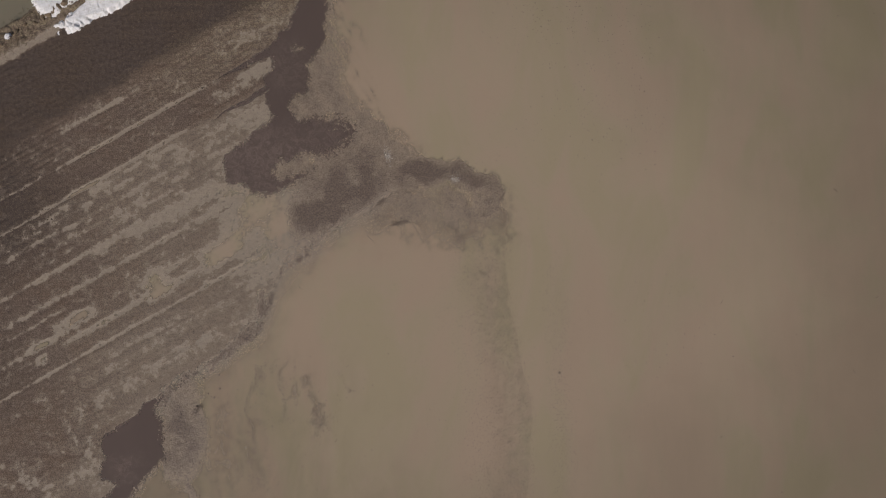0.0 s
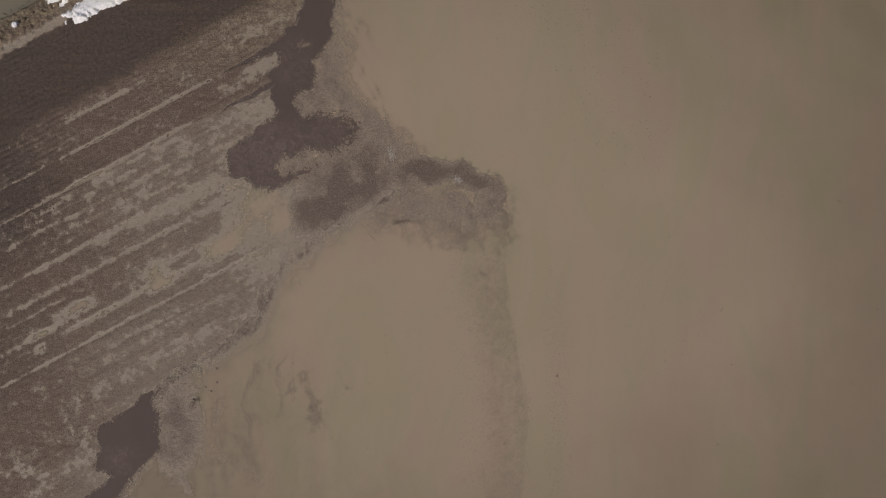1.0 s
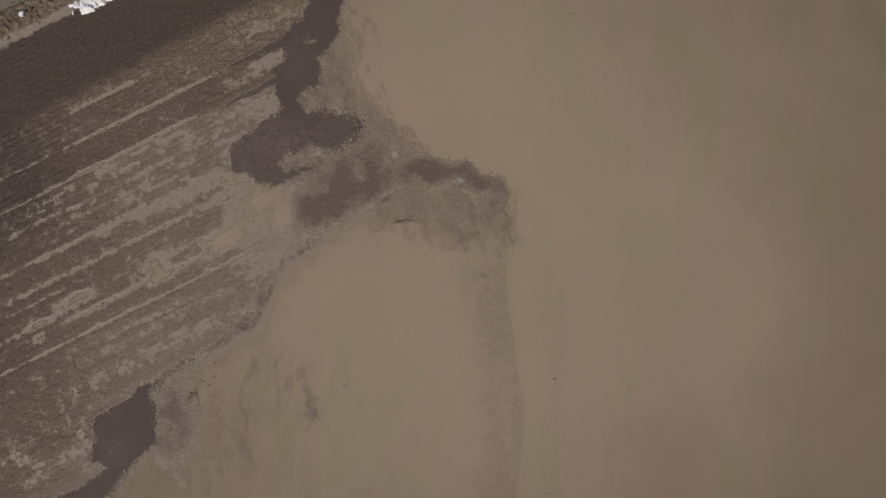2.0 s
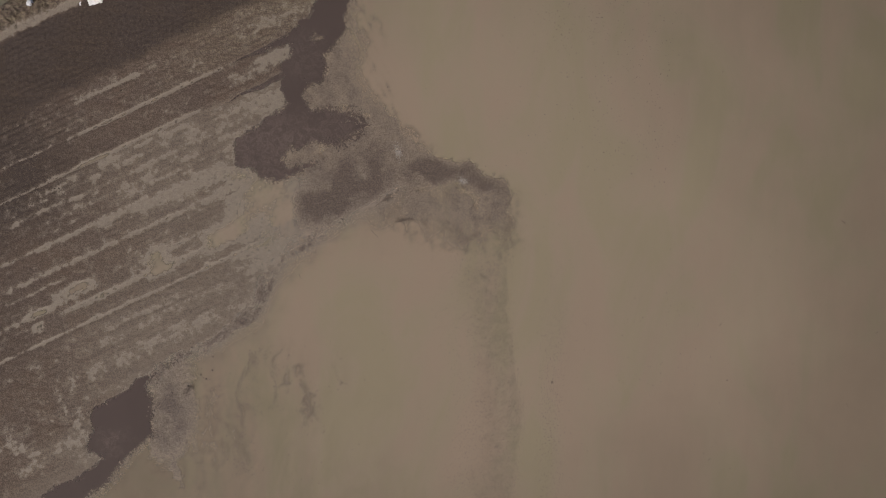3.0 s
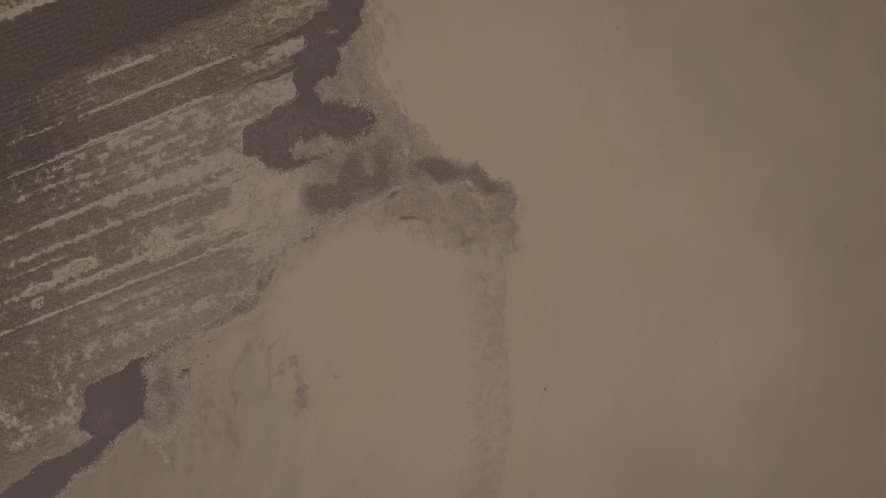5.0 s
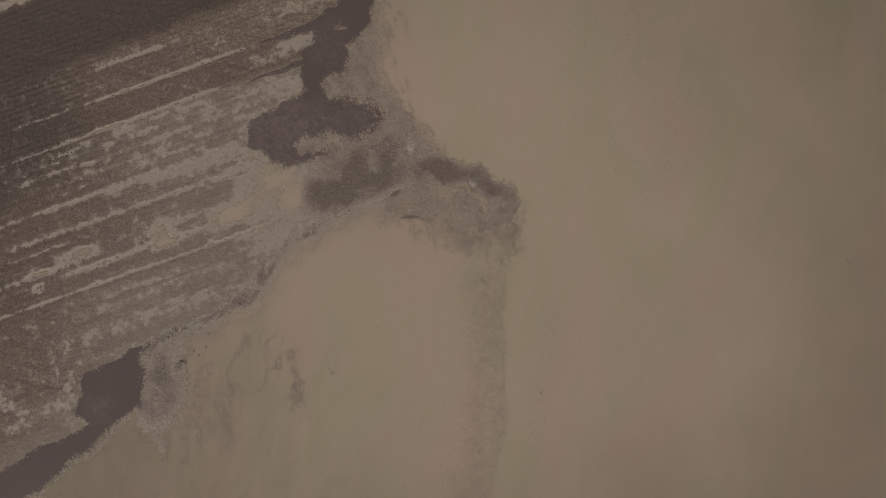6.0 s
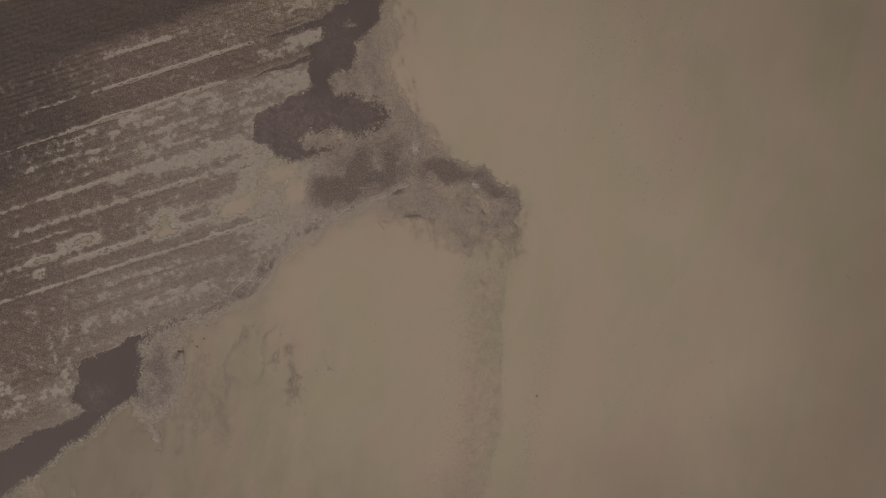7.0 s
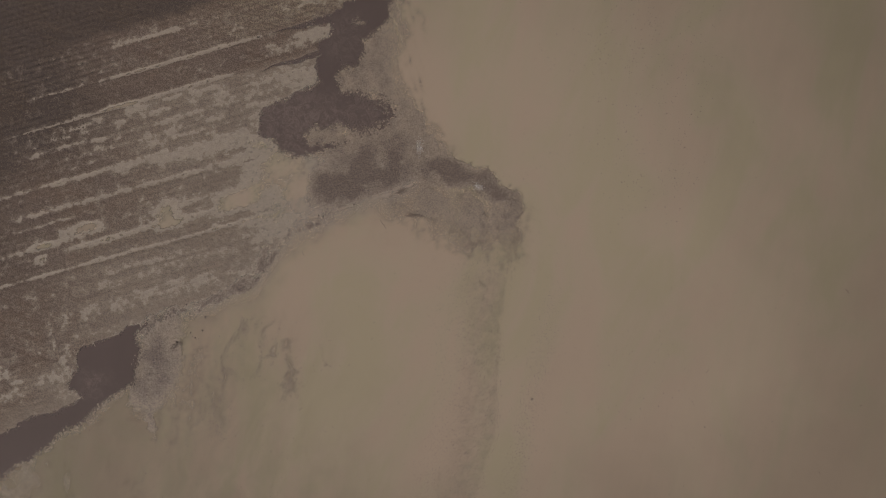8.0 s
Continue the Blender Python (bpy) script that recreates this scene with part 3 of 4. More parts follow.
FOAM = clod_material("dried_foam", (0.32, 0.285, 0.25), (0.50, 0.465, 0.425), 0.15)
BARK = clod_material("wet_wood", (0.07, 0.053, 0.042), (0.13, 0.10, 0.076))


def snow_material():
    m = Nodes("old_snow")
    m.set(Base_Color=m.mix(m.ramp(m.noise(3.0, 5, 0.65), 0.45, 0.75), (0.80, 0.77, 0.78), (0.64, 0.59, 0.55)), Roughness=0.75, Specular_IOR_Level=0.3)
    m.bump(m.noise(4.2, 3, 0.7), 1.0, 0.20)
    return m.material


SNOW = snow_material()

# ---- the ground, one sheet to the horizon, and the water that lies on it ----
xs = np.concatenate([graded(-77.0, 16.0, 0.115, 1500.0, 1.22)])
xs = np.concatenate([xs[xs <= 16.0], np.arange(16.4, 62.0, 0.4), xs[xs > 62.0]])
ys = graded(-44.0, 56.0, 0.115, 1500.0, 1.22)
gx, gy = np.meshgrid(xs, ys, indexing="ij")
height, silt, tilth, straw, pool, in_pool, mat, wisp, on_field, tone, film = lay_of_land(gx, gy)
all_cells = np.ones((len(xs) - 1, len(ys) - 1), bool)
ground = tagged(sheet("ground", xs, ys, height, all_cells, {"silt": silt, "tilth": tilth, "straw": straw, "mat": mat, "field": tone, "film": film}, GROUND),
                "flooded muddy field with silted plough rows and dark tilled soil", "ground", kind="structure")

wx_, wy_ = xs[::2], ys[::2]
wgx, wgy = gx[::2, ::2], gy[::2, ::2]
w_depth, w_pool = np.maximum(-height[::2, ::2], 0) * (1 + 1.5 * on_field[::2, ::2]), pool[::2, ::2]      # puddles in the field are the thickest with silt
w_u, w_v = to_uv(wgx, wgy)


def cells(where):
    """Cells of the water grid that touch the corners marked."""
    return where[:-1, :-1] | where[1:, :-1] | where[:-1, 1:] | where[1:, 1:]


def corners_all(where):
    return where[:-1, :-1] & where[1:, :-1] & where[:-1, 1:] & where[1:, 1:]


wet_cell = cells((height[::2, ::2] < 0.03)) & corners_all(np.hypot(wgx, wgy) < 335)
# Lens vignette painted into the water's tone: darker away from the middle.
silt_vignette = 1.12 - 1.05 * np.clip(np.hypot(wgx + 4, (wgy - 10) * 1.1) / 64, 0, 1) ** 1.5
# Streaks of silt in the south-west, added to it.
silt_vignette += 0.14 * fbm(wgx + 1.5 * fbm(wgx, wgy, 5, 3, 71), wgy / 2.6 + fbm(wgx, wgy, 4, 2, 74), 1.5, 4, 70) * ease(-2, -12, wgy) * ease(2, -20, wgx)
lake_cells = wet_cell & corners_all(w_v < 64.5) & ~corners_all(w_pool > 60)
tagged(lit_through(sheet("water", wx_, wy_, np.zeros_like(wgx), lake_cells, {"depth": w_depth, "silt_vignette": silt_vignette, "field": tone[::2, ::2]}, LAKE)),
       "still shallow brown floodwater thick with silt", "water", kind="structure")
tagged(lit_through(sheet("ditch_water", wx_, wy_, np.full_like(wgx, -0.02), wet_cell & corners_all(w_v > 64.0) & corners_all(w_v < 82), {"depth": w_depth, "silt_vignette": silt_vignette}, DITCH)),
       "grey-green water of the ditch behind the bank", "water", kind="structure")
for north in (True, False):
    side = wgy > 4 if north else wgy < 4
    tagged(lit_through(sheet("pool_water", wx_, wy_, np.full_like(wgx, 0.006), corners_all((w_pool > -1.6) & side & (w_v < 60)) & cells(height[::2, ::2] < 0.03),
                 {"depth": w_depth, "silt_vignette": 0 * silt_vignette + 0.6, "pool": np.clip(w_pool, -3, 3), "wisp": wisp[::2, ::2]}, POOL)),
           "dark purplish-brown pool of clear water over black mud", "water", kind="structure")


def level_at(x, y):
    """Height of the ground, or of the water over it, at arrays x, y."""
    return np.maximum(lay_of_land(x, y)[0], 0.0)


# ---- loose matter that nobody could count ----
def lumps(name, x, y, z, size, flat, material, label, category, seed):
    """Many rough eight-sided clods in one mesh."""
    rng = np.random.RandomState(seed)
    n = len(x)
    base = np.array([(1, 0, 0), (0.35, 0.9, 0.1), (-0.8, 0.6, 0), (-0.75, -0.65, 0.1), (0.4, -0.95, 0), (0.05, 0, 0.9), (-0.1, 0.05, -0.6)])
    faces = np.array([(0, 1, 5), (1, 2, 5), (2, 3, 5), (3, 4, 5), (4, 0, 5), (1, 0, 6), (2, 1, 6), (3, 2, 6), (4, 3, 6), (0, 4, 6)])
    turn = rng.rand(n) * 2 * math.pi
    pts = base[None] * (0.7 + 0.6 * rng.rand(n, 7, 1)) * size[:, None, None]
    pts[:, :, 0] *= 0.8 + 0.7 * rng.rand(n, 1)
    px = pts[:, :, 0] * np.cos(turn)[:, None] - pts[:, :, 1] * np.sin(turn)[:, None]
    py = pts[:, :, 0] * np.sin(turn)[:, None] + pts[:, :, 1] * np.cos(turn)[:, None]
    co = np.stack([px + x[:, None], py + y[:, None], pts[:, :, 2] * flat + z[:, None]], -1).reshape(-1, 3)
    tri = (faces[None] + 7 * np.arange(n)[:, None, None]).reshape(-1, 3)
    return tagged(loose_mesh(name, co, tri, material), label, category, kind="stuff")


def loose_mesh(name, co, tri, material):
    me = bpy.data.meshes.new(name)
    me.vertices.add(len(co))
    me.vertices.foreach_set("co", co.astype(np.float32).ravel())
    me.loops.add(tri.size)
    me.loops.foreach_set("vertex_index", tri.astype(np.int32).ravel())
    me.polygons.add(len(tri))
    me.polygons.foreach_set("loop_start", np.arange(0, tri.size, 3, dtype=np.int32))
    me.update(calc_edges=True)
    me.shade_flat()
    me.materials.append(material)
    return new(name, me)


def stalks(name, x, y, z, long, thick, heading, lift, material, label, category, seed):
    """Many bent, tapering stalks in one mesh."""
    rng = np.random.RandomState(seed)
    n = len(x)
    along = np.array([-0.5, -0.05, 0.5])
    ring = np.array([(1, 0.0), (-0.5, 0.87), (-0.5, -0.87)])
    bend = (rng.rand(n) - 0.5) * 0.5
    co = np.zeros((n, 3, 3, 3))
    for a in range(3):
        taper = (1.0, 0.85, 0.4)[a]
        mx, my = along[a] * long, (bend * long * (1 - 4 * along[a] ** 2)) * 0.5
        for b in range(3):
            sy, sz = ring[b, 0] * thick * taper, ring[b, 1] * thick * taper
            lx, ly = mx, my + sy
            co[:, a, b, 0] = x + lx * np.cos(heading) - ly * np.sin(heading)
            co[:, a, b, 1] = y + lx * np.sin(heading) + ly * np.cos(heading)
            co[:, a, b, 2] = z + thick + sz + lift * (along[a] + 0.5)
    tri = []
    for a in range(2):
        for b in range(3):
            c = (b + 1) % 3
            tri += [(3 * a + b, 3 * a + c, 3 * a + 3 + b), (3 * a + c, 3 * a + 3 + c, 3 * a + 3 + b)]
    tri += [(0, 2, 1), (6, 7, 8)]
    tri = (np.array(tri)[None] + 9 * np.arange(n)[:, None, None]).reshape(-1, 3)
    return tagged(loose_mesh(name, co.reshape(-1, 3), tri, material), label, category, kind="stuff")


def scatter(count, x0, x1, y0, y1, chance, seed):
    """Random places in a stretch of the plan, kept by the chance that chance(x, y, land) gives."""
    rng = np.random.RandomState(seed)
    x, y = x0 + (x1 - x0) * rng.rand(count), y0 + (y1 - y0) * rng.rand(count)
    land = lay_of_land(x, y)
    kept = rng.rand(count) < chance(x, y, land)
    return x[kept], y[kept], np.maximum(land[0][kept], -0.02), rng


def clump(x, y, size, seed):
    return ease(-0.25, 0.75, fbm(x, y, size, 3, seed))


x, y, z, rng = scatter(50000, -77, -15, 8, 56, lambda x, y, l: ease(0.6, 0.9, l[2]) * 0.8, 41)
lumps("tilled_clods", x, y, z + 0.01, 0.035 + 0.075 * rng.rand(len(x)) ** 2.0, 0.5, CLOD, "dark brown earth clods of the freshly tilled strip", "clods", 42)
x, y, z, rng = scatter(60000, -77, -22, -44, 48, lambda x, y, l: ease(0.1, -0.7, l[1]) * (1 - l[2]) * (1 - l[5]) * 0.14 * ease(62, 60, to_uv(x, y)[1]), 43)
lumps("field_clods", x, y, z, 0.02 + 0.036 * rng.rand(len(x)) ** 2, 0.42, CLOD, "small brown earth clods between the silted rows", "clods", 44)


def along_shore(x, y, l):
    edge = np.abs(inside_by(x, y, FIELD) + 0.5 * fbm(x, y, 2.0, 3, 3))
    return ease(0.8, 0.05, edge) * np.maximum(ease(5, -1, y), 0.8 * ease(3.2, 0.6, np.hypot(x + 13.2, y - 13.4))) * (0.25 + 0.75 * clump(x, y, 2.5, 51))


x, y, z, rng = scatter(80000, -48, -8, -14, 20, along_shore, 45)
lumps("shore_lumps", x, y, z, 0.03 + 0.10 * rng.rand(len(x)) ** 3.0, 0.22, MUD, "dark lumps of mud and root along the ragged shore", "mud lumps", 46)


def shoal_chance(x, y, l):
    return np.clip(l[6] * 1.1, 0, 1) * (1 - l[5]) * (0.15 + 0.85 * clump(x, y, 1.6, 53)) * ease(-0.03, 0.0, l[0])


x, y, z, rng = scatter(80000, -66, 10, -44, 50, shoal_chance, 47)
stalks("matted_straw", x, y, z, 0.12 + 0.22 * rng.rand(len(x)), 0.012 + 0.014 * rng.rand(len(x)), rng.rand(len(x)) * 6.28, 0.02 * rng.rand(len(x)), STRAW,
       "pale matted reed straw lying on the silt shoal", "straw", 48)
x, y, z, rng = scatter(10000, -66, 10, -44, 50, shoal_chance, 49)
stalks("rotted_straw", x, y, z, 0.10 + 0.22 * rng.rand(len(x)), 0.010 + 0.014 * rng.rand(len(x)), rng.rand(len(x)) * 6.28, 0.06 * rng.rand(len(x)), ROTTED,
       "dark rotted stalks sticking out of the silt shoal", "straw", 50)


def pool_rim(x, y, l):
    ragged = l[4] + 0.35 * fbm(x, y, 1.1, 3, 85)
    return ease(-0.75, -0.1, ragged) * ease(0.55, 0.05, ragged) * (0.2 + 0.8 * clump(x, y, 1.4, 86)) * np.where(y < 0, 1.0, 0.5)


x, y, z, rng = scatter(110000, -58, -14, -40, 48, pool_rim, 87)
lumps("rim_crust", x, y, np.maximum(z, 0.004), 0.03 + 0.10 * rng.rand(len(x)) ** 2.2 * np.where(y < 0, 1.0, 0.7), 0.28, CRUST, "pale broken silt crust along the rim of the dark pools", "silt crust", 88)


def drift(x, y, l):
    edge_x = drift_edge(y)
    fan = ease(-11.0, -2.5, x - edge_x) * ease(0.9, -0.6, x - edge_x + 0.4 * fbm(x, y, 3, 2, 72)) * ease(16, 8, y)
    line = 0.38 * ease(2.4, 0.2, np.abs(x - 10.8 - 0.035 * (-4 - y))) * ease(8, 0, y)
    far = 0.35 * ease(9, 2, np.hypot(x - 20, (y - 30) / 2.2)) + 0.12 * ease(12, 4, np.hypot(x - 24, y + 2))
    west = np.maximum(0.30 * ease(-6, -12, y) * ease(-10, -22, x) * clump(x, y / 2.5, 2.0, 73), ease(0.10, 0.26, l[6]) * ease(-4, -7, y) * ease(-12, -15, x) * (0.3 + 0.7 * clump(x, y, 0.9, 74)))
    return np.maximum(np.maximum(fan * (0.35 + 0.65 * clump(x, y, 1.5, 54)), line), np.maximum(np.maximum(far, west), 0.012)) * (l[0] < 0.004) * (1 - l[5]) * 0.85


x, y, z, rng = scatter(60000, -46, 54, -40, 50, lambda x, y, l: drift(x, y, l) * np.where((x > -8) & (x < 15) & (y < 16), 0.0, 0.75), 55)
lumps("drifting_flecks", x, y, 0 * z + 0.004, 0.024 + 0.050 * rng.rand(len(x)) ** 3.0, 0.25, FLECK, "tiny dark flecks of plant matter afloat in the water", "flecks", 56)
x, y, z, rng = scatter(170000, -8, 15, -40, 16, lambda x, y, l: drift(x, y, l) * 0.75, 65)
lumps("drift_line", x, y, 0 * z + 0.004, 0.018 + 0.032 * rng.rand(len(x)) ** 4.0, 0.25, FLECK, "trail of small brown plant flecks drifted together on the water", "flecks", 66)

x, y, z, rng = scatter(70000, -30, -12, -26, -4, lambda x, y, l: ease(0.12, 0.27, l[6]) * (0.15 + 0.85 * clump(x, y, 0.9, 74)) * (1 - l[8]) * 0.8, 94)
lumps("weed_specks", x, y, 0 * z + 0.004, 0.02 + 0.04 * rng.rand(len(x)) ** 3, 0.25, FLECK, "small dark specks of weed gathered in drifts on the shallow water", "flecks", 95)

x, y, z, rng = scatter(9000, 0, 24, 18, 50, lambda x, y, l: 0.55 * ease(1.3, 0.5, np.hypot((x - 11.0) / 5.5, (y - 41.5) / 6.5)) * (0.2 + 0.8 * clump(x, y, 2.0, 96)) + 0.05, 97)
lumps("weed_specks", x, y, 0 * z + 0.004, 0.025 + 0.045 * rng.rand(len(x)) ** 2.5, 0.25, FLECK, "sparse brown specks of weed afloat on the open water", "flecks", 98)

# dried foam and down caught on the mats
x, y, z, rng = scatter(14000, -13.6, -1.4, 15.4, 21.6, lambda x, y, l: np.exp(-((x + 11.75 + 0.25 * (y - 19.65)) / 0.42) ** 2 - ((y - 19.65) / 0.95) ** 2) * 0.5 + 0.6 * np.exp(-((x + 2.7) / 0.6) ** 2 - ((y - 16.5) / 0.42) ** 2), 92)
lumps("dried_foam", x, y, np.maximum(z, 0.0) + 0.01, 0.022 + 0.045 * rng.rand(len(x)) ** 2, 0.25, FOAM, "whitish dried foam and down caught on the rotted mats", "foam", 93)

# drowned stems that fan out from the tongue of rotted plants
x, y, z, rng = scatter(26000, -16, 6, -2, 18, lambda x, y, l: ease(0.12, 0.40, l[6]) * ease(0.95, 0.5, l[6]) * (0.1 + 0.9 * clump(x, y, 1.2, 89)) * (l[8] < 0.3) * 0.45, 90)
away = np.arctan2(y - 20.0, x + 4.0) + 0.5 * (rng.rand(len(x)) - 0.5) + 1.5 * (rng.rand(len(x)) < 0.2)
stalks("drowned_stems", x, y, np.maximum(z, -0.012), 0.14 + 0.40 * rng.rand(len(x)) ** 2, 0.008 + 0.012 * rng.rand(len(x)), away, 0.01 * rng.rand(len(x)), FLECK,
       "dark drowned plant stems fanned out in the shallow water", "stems", 91)

# dry grass on the bank
x, y, z, rng = scatter(16000, -77, -46, 28, 56, lambda x, y, l: ease(61.9, 63, to_uv(x, y)[1]) * ease(67.3, 66.2, to_uv(x, y)[1]) * (0.15 + 0.85 * clump(x, y, 1.3, 57)), 58)
stalks("bank_grass", x, y, z, 0.25 + 0.5 * rng.rand(len(x)), 0.015 + 0.035 * rng.rand(len(x)), rng.rand(len(x)) * 6.28, 0.3 * rng.rand(len(x)), REED,
       "dry yellowish grass on the bank of the ditch", "grass", 59)


# ---- single things ----
def snow_patch(label, cu, cv, half_u, half_v, seed, ragged=0.1):
    """A thick crust of old snow with a ragged outline, following the bank."""
    us, vs = np.arange(cu - half_u - 1, cu + half_u + 1, 0.14), np.arange(cv - half_v - 0.8, cv + half_v + 0.8, 0.14)
    uu, vv = np.meshgrid(us, vs, indexing="ij")
    x, y = to_xy(uu, vv)
    r = (np.abs((uu - cu) / half_u) ** 2.8 + np.abs((vv - cv - 0.35 * fbm(uu, vv * 0, 4.0, 2, seed)) / half_v) ** 2.8) ** 0.36 + ragged * fbm(x, y, 1.4, 3, seed + 1) + 1.3 * ragged * fbm(x, y, 0.45, 2, seed + 3)
    thick = ease(1.0, 0.72, r)
    z = (level_at(x, y) - 0.02) * (1 - thick) + thick * (0.80 + 0.05 * fbm(x, y, 2.5, 2, seed + 4)) + 0.035 * fbm(x, y, 0.42, 2, seed + 2)
    inside = r < 1.05
    keep = inside[:-1, :-1] & inside[1:, 1:] & inside[1:, :-1] & inside[:-1, 1:]
    ob = sheet("snow_patch", us - cu, vs - cv, z, keep, {}, SNOW)
    ox, oy = to_xy(cu, cv)
    ob.matrix_world = pose(ox, oy, 0, 0, 0, math.degrees(ROW))
    return tagged(ob, label, "snow", "snow on the bank")


snow_patch("long crust of white snow along the field's edge", -22.0, 61.6, 10.2, 1.6, 61)
snow_patch("thick white snow on the bank beside the ditch", -30.0, 66.4, 3.7, 2.9, 64, 0.06)
snow_patch("small remnant of dirty snow among bank grass", -38.5, 64.4, 0.62, 0.38, 67, 0.45)


def rough_lump(name, size, seed, material):
    """An uneven lump of earth or stone, widest near its foot."""
    bm = bmesh.new()
    bmesh.ops.create_icosphere(bm, subdivisions=2, radius=1.0)
    for vert in bm.verts:
        k = 1 + 0.45 * noise.noise(vert.co * 1.6 + Vector((seed, 0, 0)))
        vert.co = Vector((vert.co.x * size[0] * k, vert.co.y * size[1] * k, max(vert.co.z, -0.35) * size[2] * k))
    me = bpy.data.meshes.new(name)
    bm.to_mesh(me)
    bm.free()
    me.materials.append(material)
    return new(name, me)


def limb(bm, rng, start, heading, length, radius, steps):
    """A tapering, bent limb; returns the places and headings along it."""
    last, p, along = None, Vector(start), []
    for k in range(steps + 1):
        side = Vector((-math.sin(heading), math.cos(heading), 0))
        r = radius * (1 - 0.75 * k / steps)
        ring = [bm.verts.new(p + side * r * math.cos(a) + Vector((0, 0, 1)) * r * math.sin(a)) for a in (0.3, 1.56, 2.8, 4.0, 5.3)]
        if last:
            for a in range(5):
                bm.faces.new((last[a], last[(a + 1) % 5], ring[(a + 1) % 5], ring[a]))
        else:
            bm.faces.new(ring[::-1])
        along.append((p.copy(), heading, r))
        last = ring
        heading += rng.uniform(-0.25, 0.25)
        p = p + Vector((math.cos(heading), math.sin(heading), rng.uniform(-0.03, 0.05))) * (length / steps)
    bm.faces.new(last)
    return along


def part(name, bm, material, parent=None):
    """Links a bmesh as one mesh object, under its thing if there is one."""
    bmesh.ops.recalc_face_normals(bm, faces=bm.faces)
    me = bpy.data.meshes.new(name)
    bm.to_mesh(me)
    bm.free()
    me.materials.append(material)
    ob = new(name, me)
    ob.parent = parent
    return ob


def stick(name, long, thick, seed, forks):
    """A piece of driftwood lying flat: one limb, and side twigs where it forks."""
    rng, bm = random.Random(seed), bmesh.new()
    along = limb(bm, rng, (-long / 2, 0, thick * 0.7), 0.0, long, thick, 6)
    thing = part(name, bm, BARK)
    for p, heading, r in along[2:5] if forks else ():
        bm = bmesh.new()
        limb(bm, rng, p, heading + rng.choice((-1, 1)) * rng.uniform(0.5, 1.0), long * rng.uniform(0.25, 0.45), r * 0.7, 4)
        part("twig", bm, BARK, thing)
    return thing


def weed_clump(long, wide, seed):
    """A dark tangle of rotted weed and twigs: one ragged heap, with stems that stick out of it."""
    rng, bm = random.Random(seed), bmesh.new()
    bmesh.ops.create_icosphere(bm, subdivisions=3, radius=1.0)
    for vert in bm.verts:
        k = 1 + 0.7 * noise.noise(vert.co * 2.2 + Vector((seed, 0, 0))) + 0.3 * noise.noise(vert.co * 6 + Vector((0, seed, 0)))
        vert.co = Vector((vert.co.x * long * 0.36 * k, vert.co.y * wide * 0.26 * k + 0.12 * math.sin(2.5 * vert.co.x), max(vert.co.z, -0.4) * 0.055 * k))
    heap = part("weed_clump", bm, WEED)
    for k in range(int(12 * long)):
        a, size = rng.uniform(-1, 1), rng.uniform(0.04, 0.10)
        bm = bmesh.new()
        bmesh.ops.create_icosphere(bm, subdivisions=1, radius=size)
        at = Vector((a * long / 2, rng.gauss(0, 0.4) * wide * (1.1 - a * a) + 0.15 * math.sin(3 * a), 0.02))
        for vert in bm.verts:
            n = 1 + 0.8 * noise.noise(vert.co * 9 + Vector((seed + k, 0, 0)))
            vert.co = Vector((vert.co.x * n * 1.3, vert.co.y * n, max(vert.co.z, -0.3 * size) * 0.55 * n)) + at
        part("tuft", bm, WEED, heap)
    for k in range(int(12 * long)):
        bm = bmesh.new()
        start = (rng.uniform(-0.5, 0.5) * long, rng.gauss(0, 0.3) * wide, 0.03)
        limb(bm, rng, start, rng.choice((0.0, math.pi)) + rng.uniform(-1.0, 1.0), rng.uniform(0.35, 0.8), rng.uniform(0.012, 0.022), 4)
        part("stem", bm, WEED, heap)
    return heap


def set_down(ob, x, y, turn, sink=0.0):
    z = float(level_at(np.array([x]), np.array([y]))[0])
    ob.matrix_world = pose(x, y, z - sink, 0, 0, turn)
    return ob


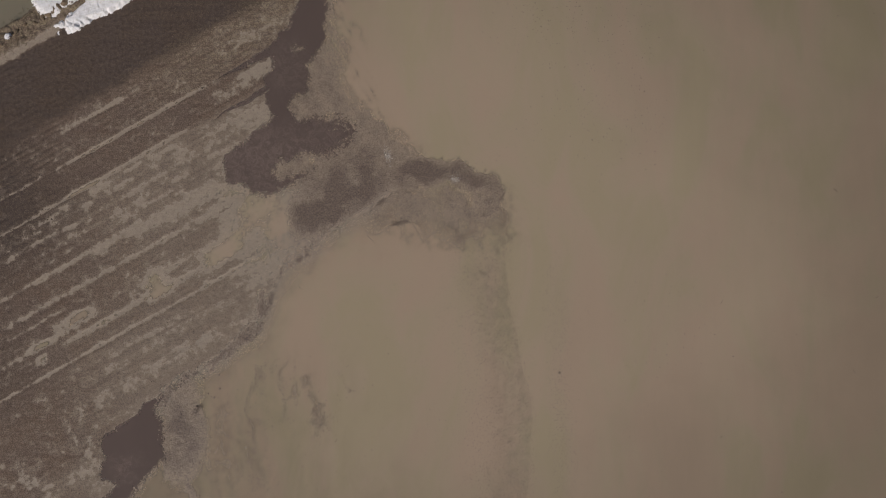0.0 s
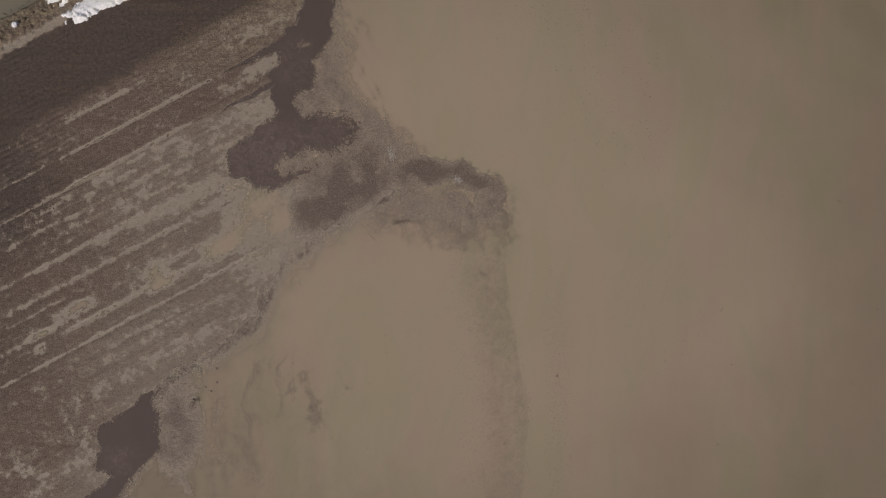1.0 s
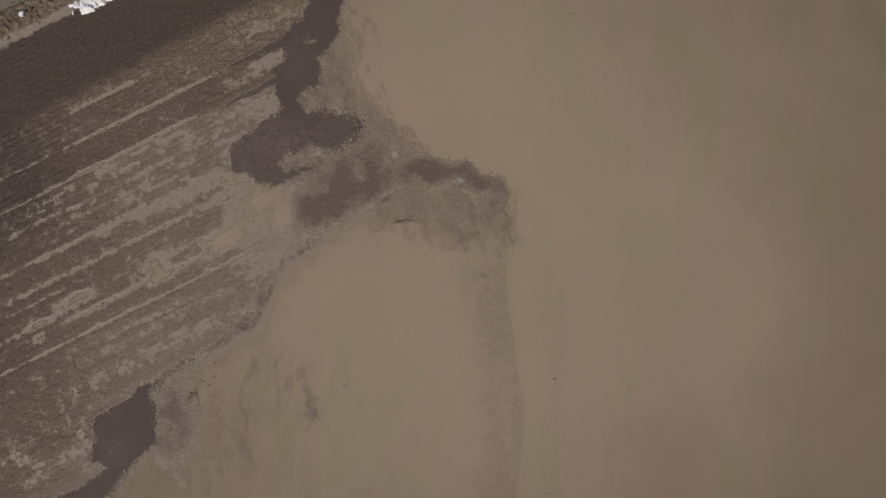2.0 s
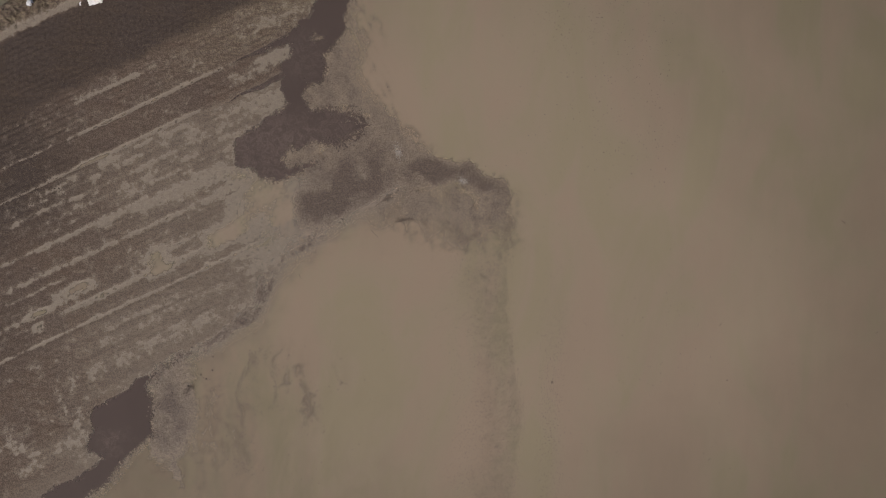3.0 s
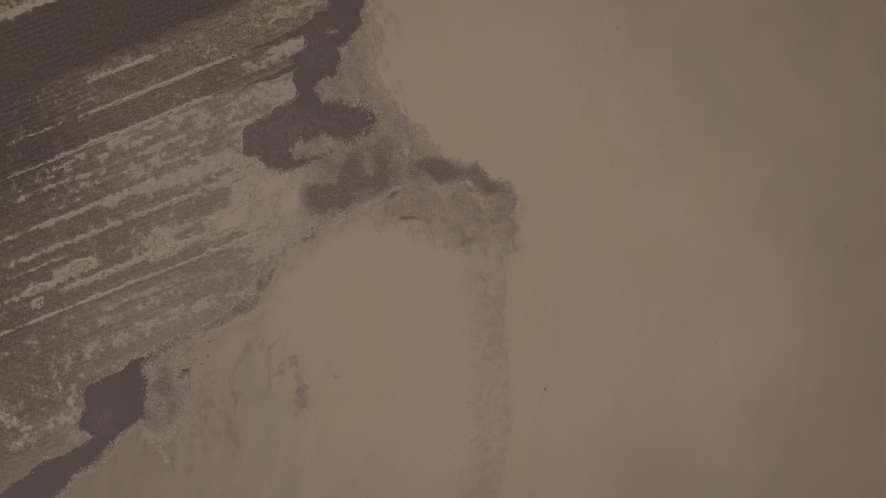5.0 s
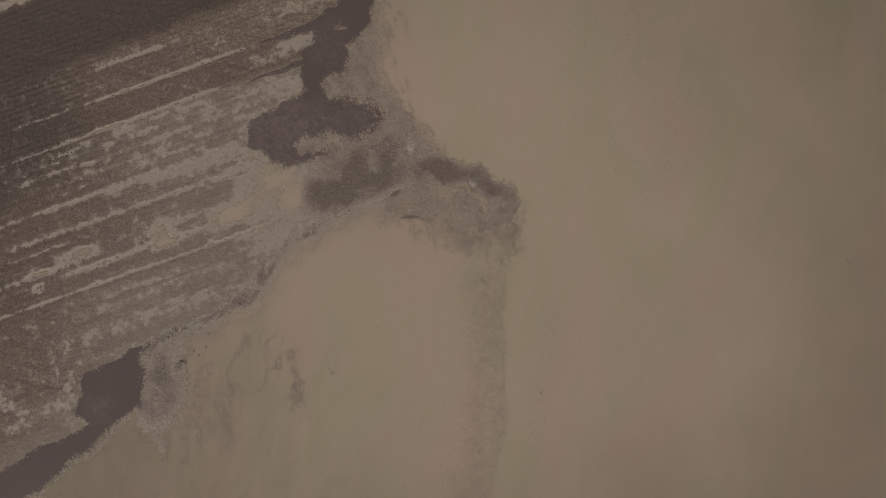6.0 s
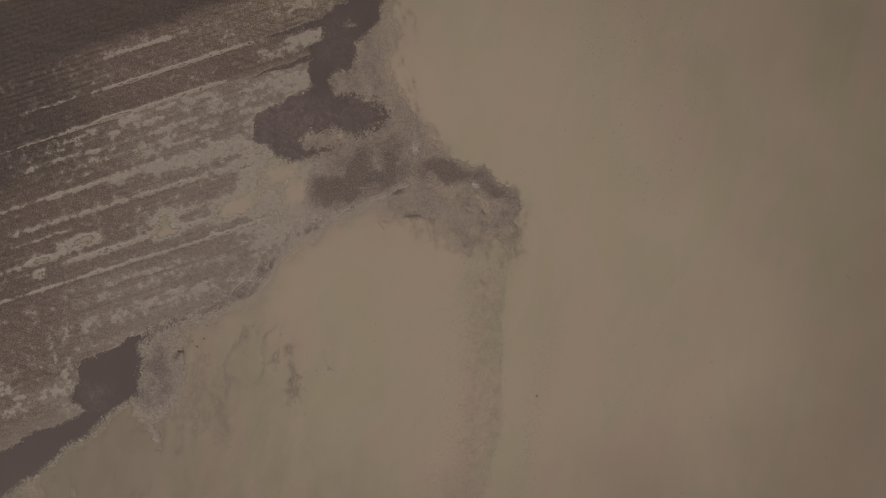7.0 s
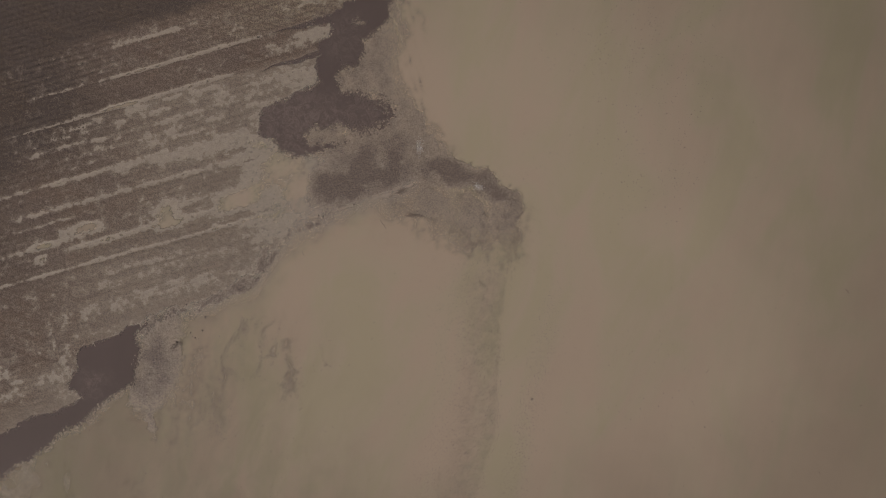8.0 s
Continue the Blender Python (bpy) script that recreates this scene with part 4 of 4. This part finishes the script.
for k, (x, y, size) in enumerate([(-34.1, -9.8, 0.20), (-36.2, -10.3, 0.17), (-35.5, -12.3, 0.18), (-34.0, -11.6, 0.19), (-34.7, -12.8, 0.20), (-22.1, 7.3, 0.17), (-22.8, 7.3, 0.18),
                                  (-18.5, 9.9, 0.2), (-18.8, 9.4, 0.17), (11.0, -9.2, 0.2), (-37.0, -14.0, 0.24)]):
    tagged(set_down(rough_lump("mud_clod", (size * 0.85, size * 0.65, size * 0.6), 3.1 * k, MUD), x, y, 47 * k, 0.01), "small dark clod standing out of the shallow brown water", "clod", "clods in the shallows")
for k, (x, y, size) in enumerate([(-59.6, 40.0, 0.40), (-58.9, 40.6, 0.5), (-58.0, 41.1, 0.45), (-57.3, 41.5, 0.5), (-60.4, 39.6, 0.35), (-61.5, 38.8, 0.3), (-64.2, 37.6, 0.32), (-56.6, 41.9, 0.4), (-63.0, 38.6, 0.28)]):
    tagged(set_down(rough_lump("earth_lump", (size * 1.4, size, size), 2.3 * k, EARTH), x, y, 70 * k, 0.06), "rough brown lump of earth on the grassy ditch bank", "earth lump", "earth lumps on the bank")
for x, y, long, wide, turn, label in [(-36.9, -14.4, 1.7, 0.5, 42, "dark clump of rotted weed stranded beside the pool"), (-10.2, 10.5, 2.3, 0.45, 8, "dark tangle of twigs and weed in the shallows"),
                                      (-12.6, 13.3, 1.5, 0.5, 34, "dark tangle of roots at the tip of the shore")]:
    tagged(set_down(weed_clump(long, wide, int(abs(x))), x, y, turn, 0.01), label, "weed clump", "weed clumps in the shallows")
for x, y, long, thick, turn, forks, label in [(-13.84, 8.32, 1.5, 0.03, -42, True, "forked dark branch lying in the shallow water"), (-23.4, 1.8, 0.8, 0.026, -62, True, "broken twig lying in the shallow water"),
                                              (-26.6, 1.9, 0.6, 0.03, 4, False, "short twig lying in the shallow water"), (47.1, 14.6, 0.7, 0.035, -35, True, "forked dark twig afloat in open water"),
                                              (32.1, 0.1, 0.6, 0.03, 50, False, "thin dark stick afloat in open water"), (48.5, -8.8, 0.5, 0.03, -50, False, "short dark stick afloat in open water"),
                                              (31.5, -17.1, 0.45, 0.03, 70, False, "short dark stick afloat in open water"), (51.8, 0.7, 0.4, 0.03, 20, False, "short dark stick afloat in open water")]:
    tagged(set_down(stick("driftwood_stick", long, thick, int(abs(x) * 10), forks), x, y, turn, 0.02), label, "stick", "sticks in the water")
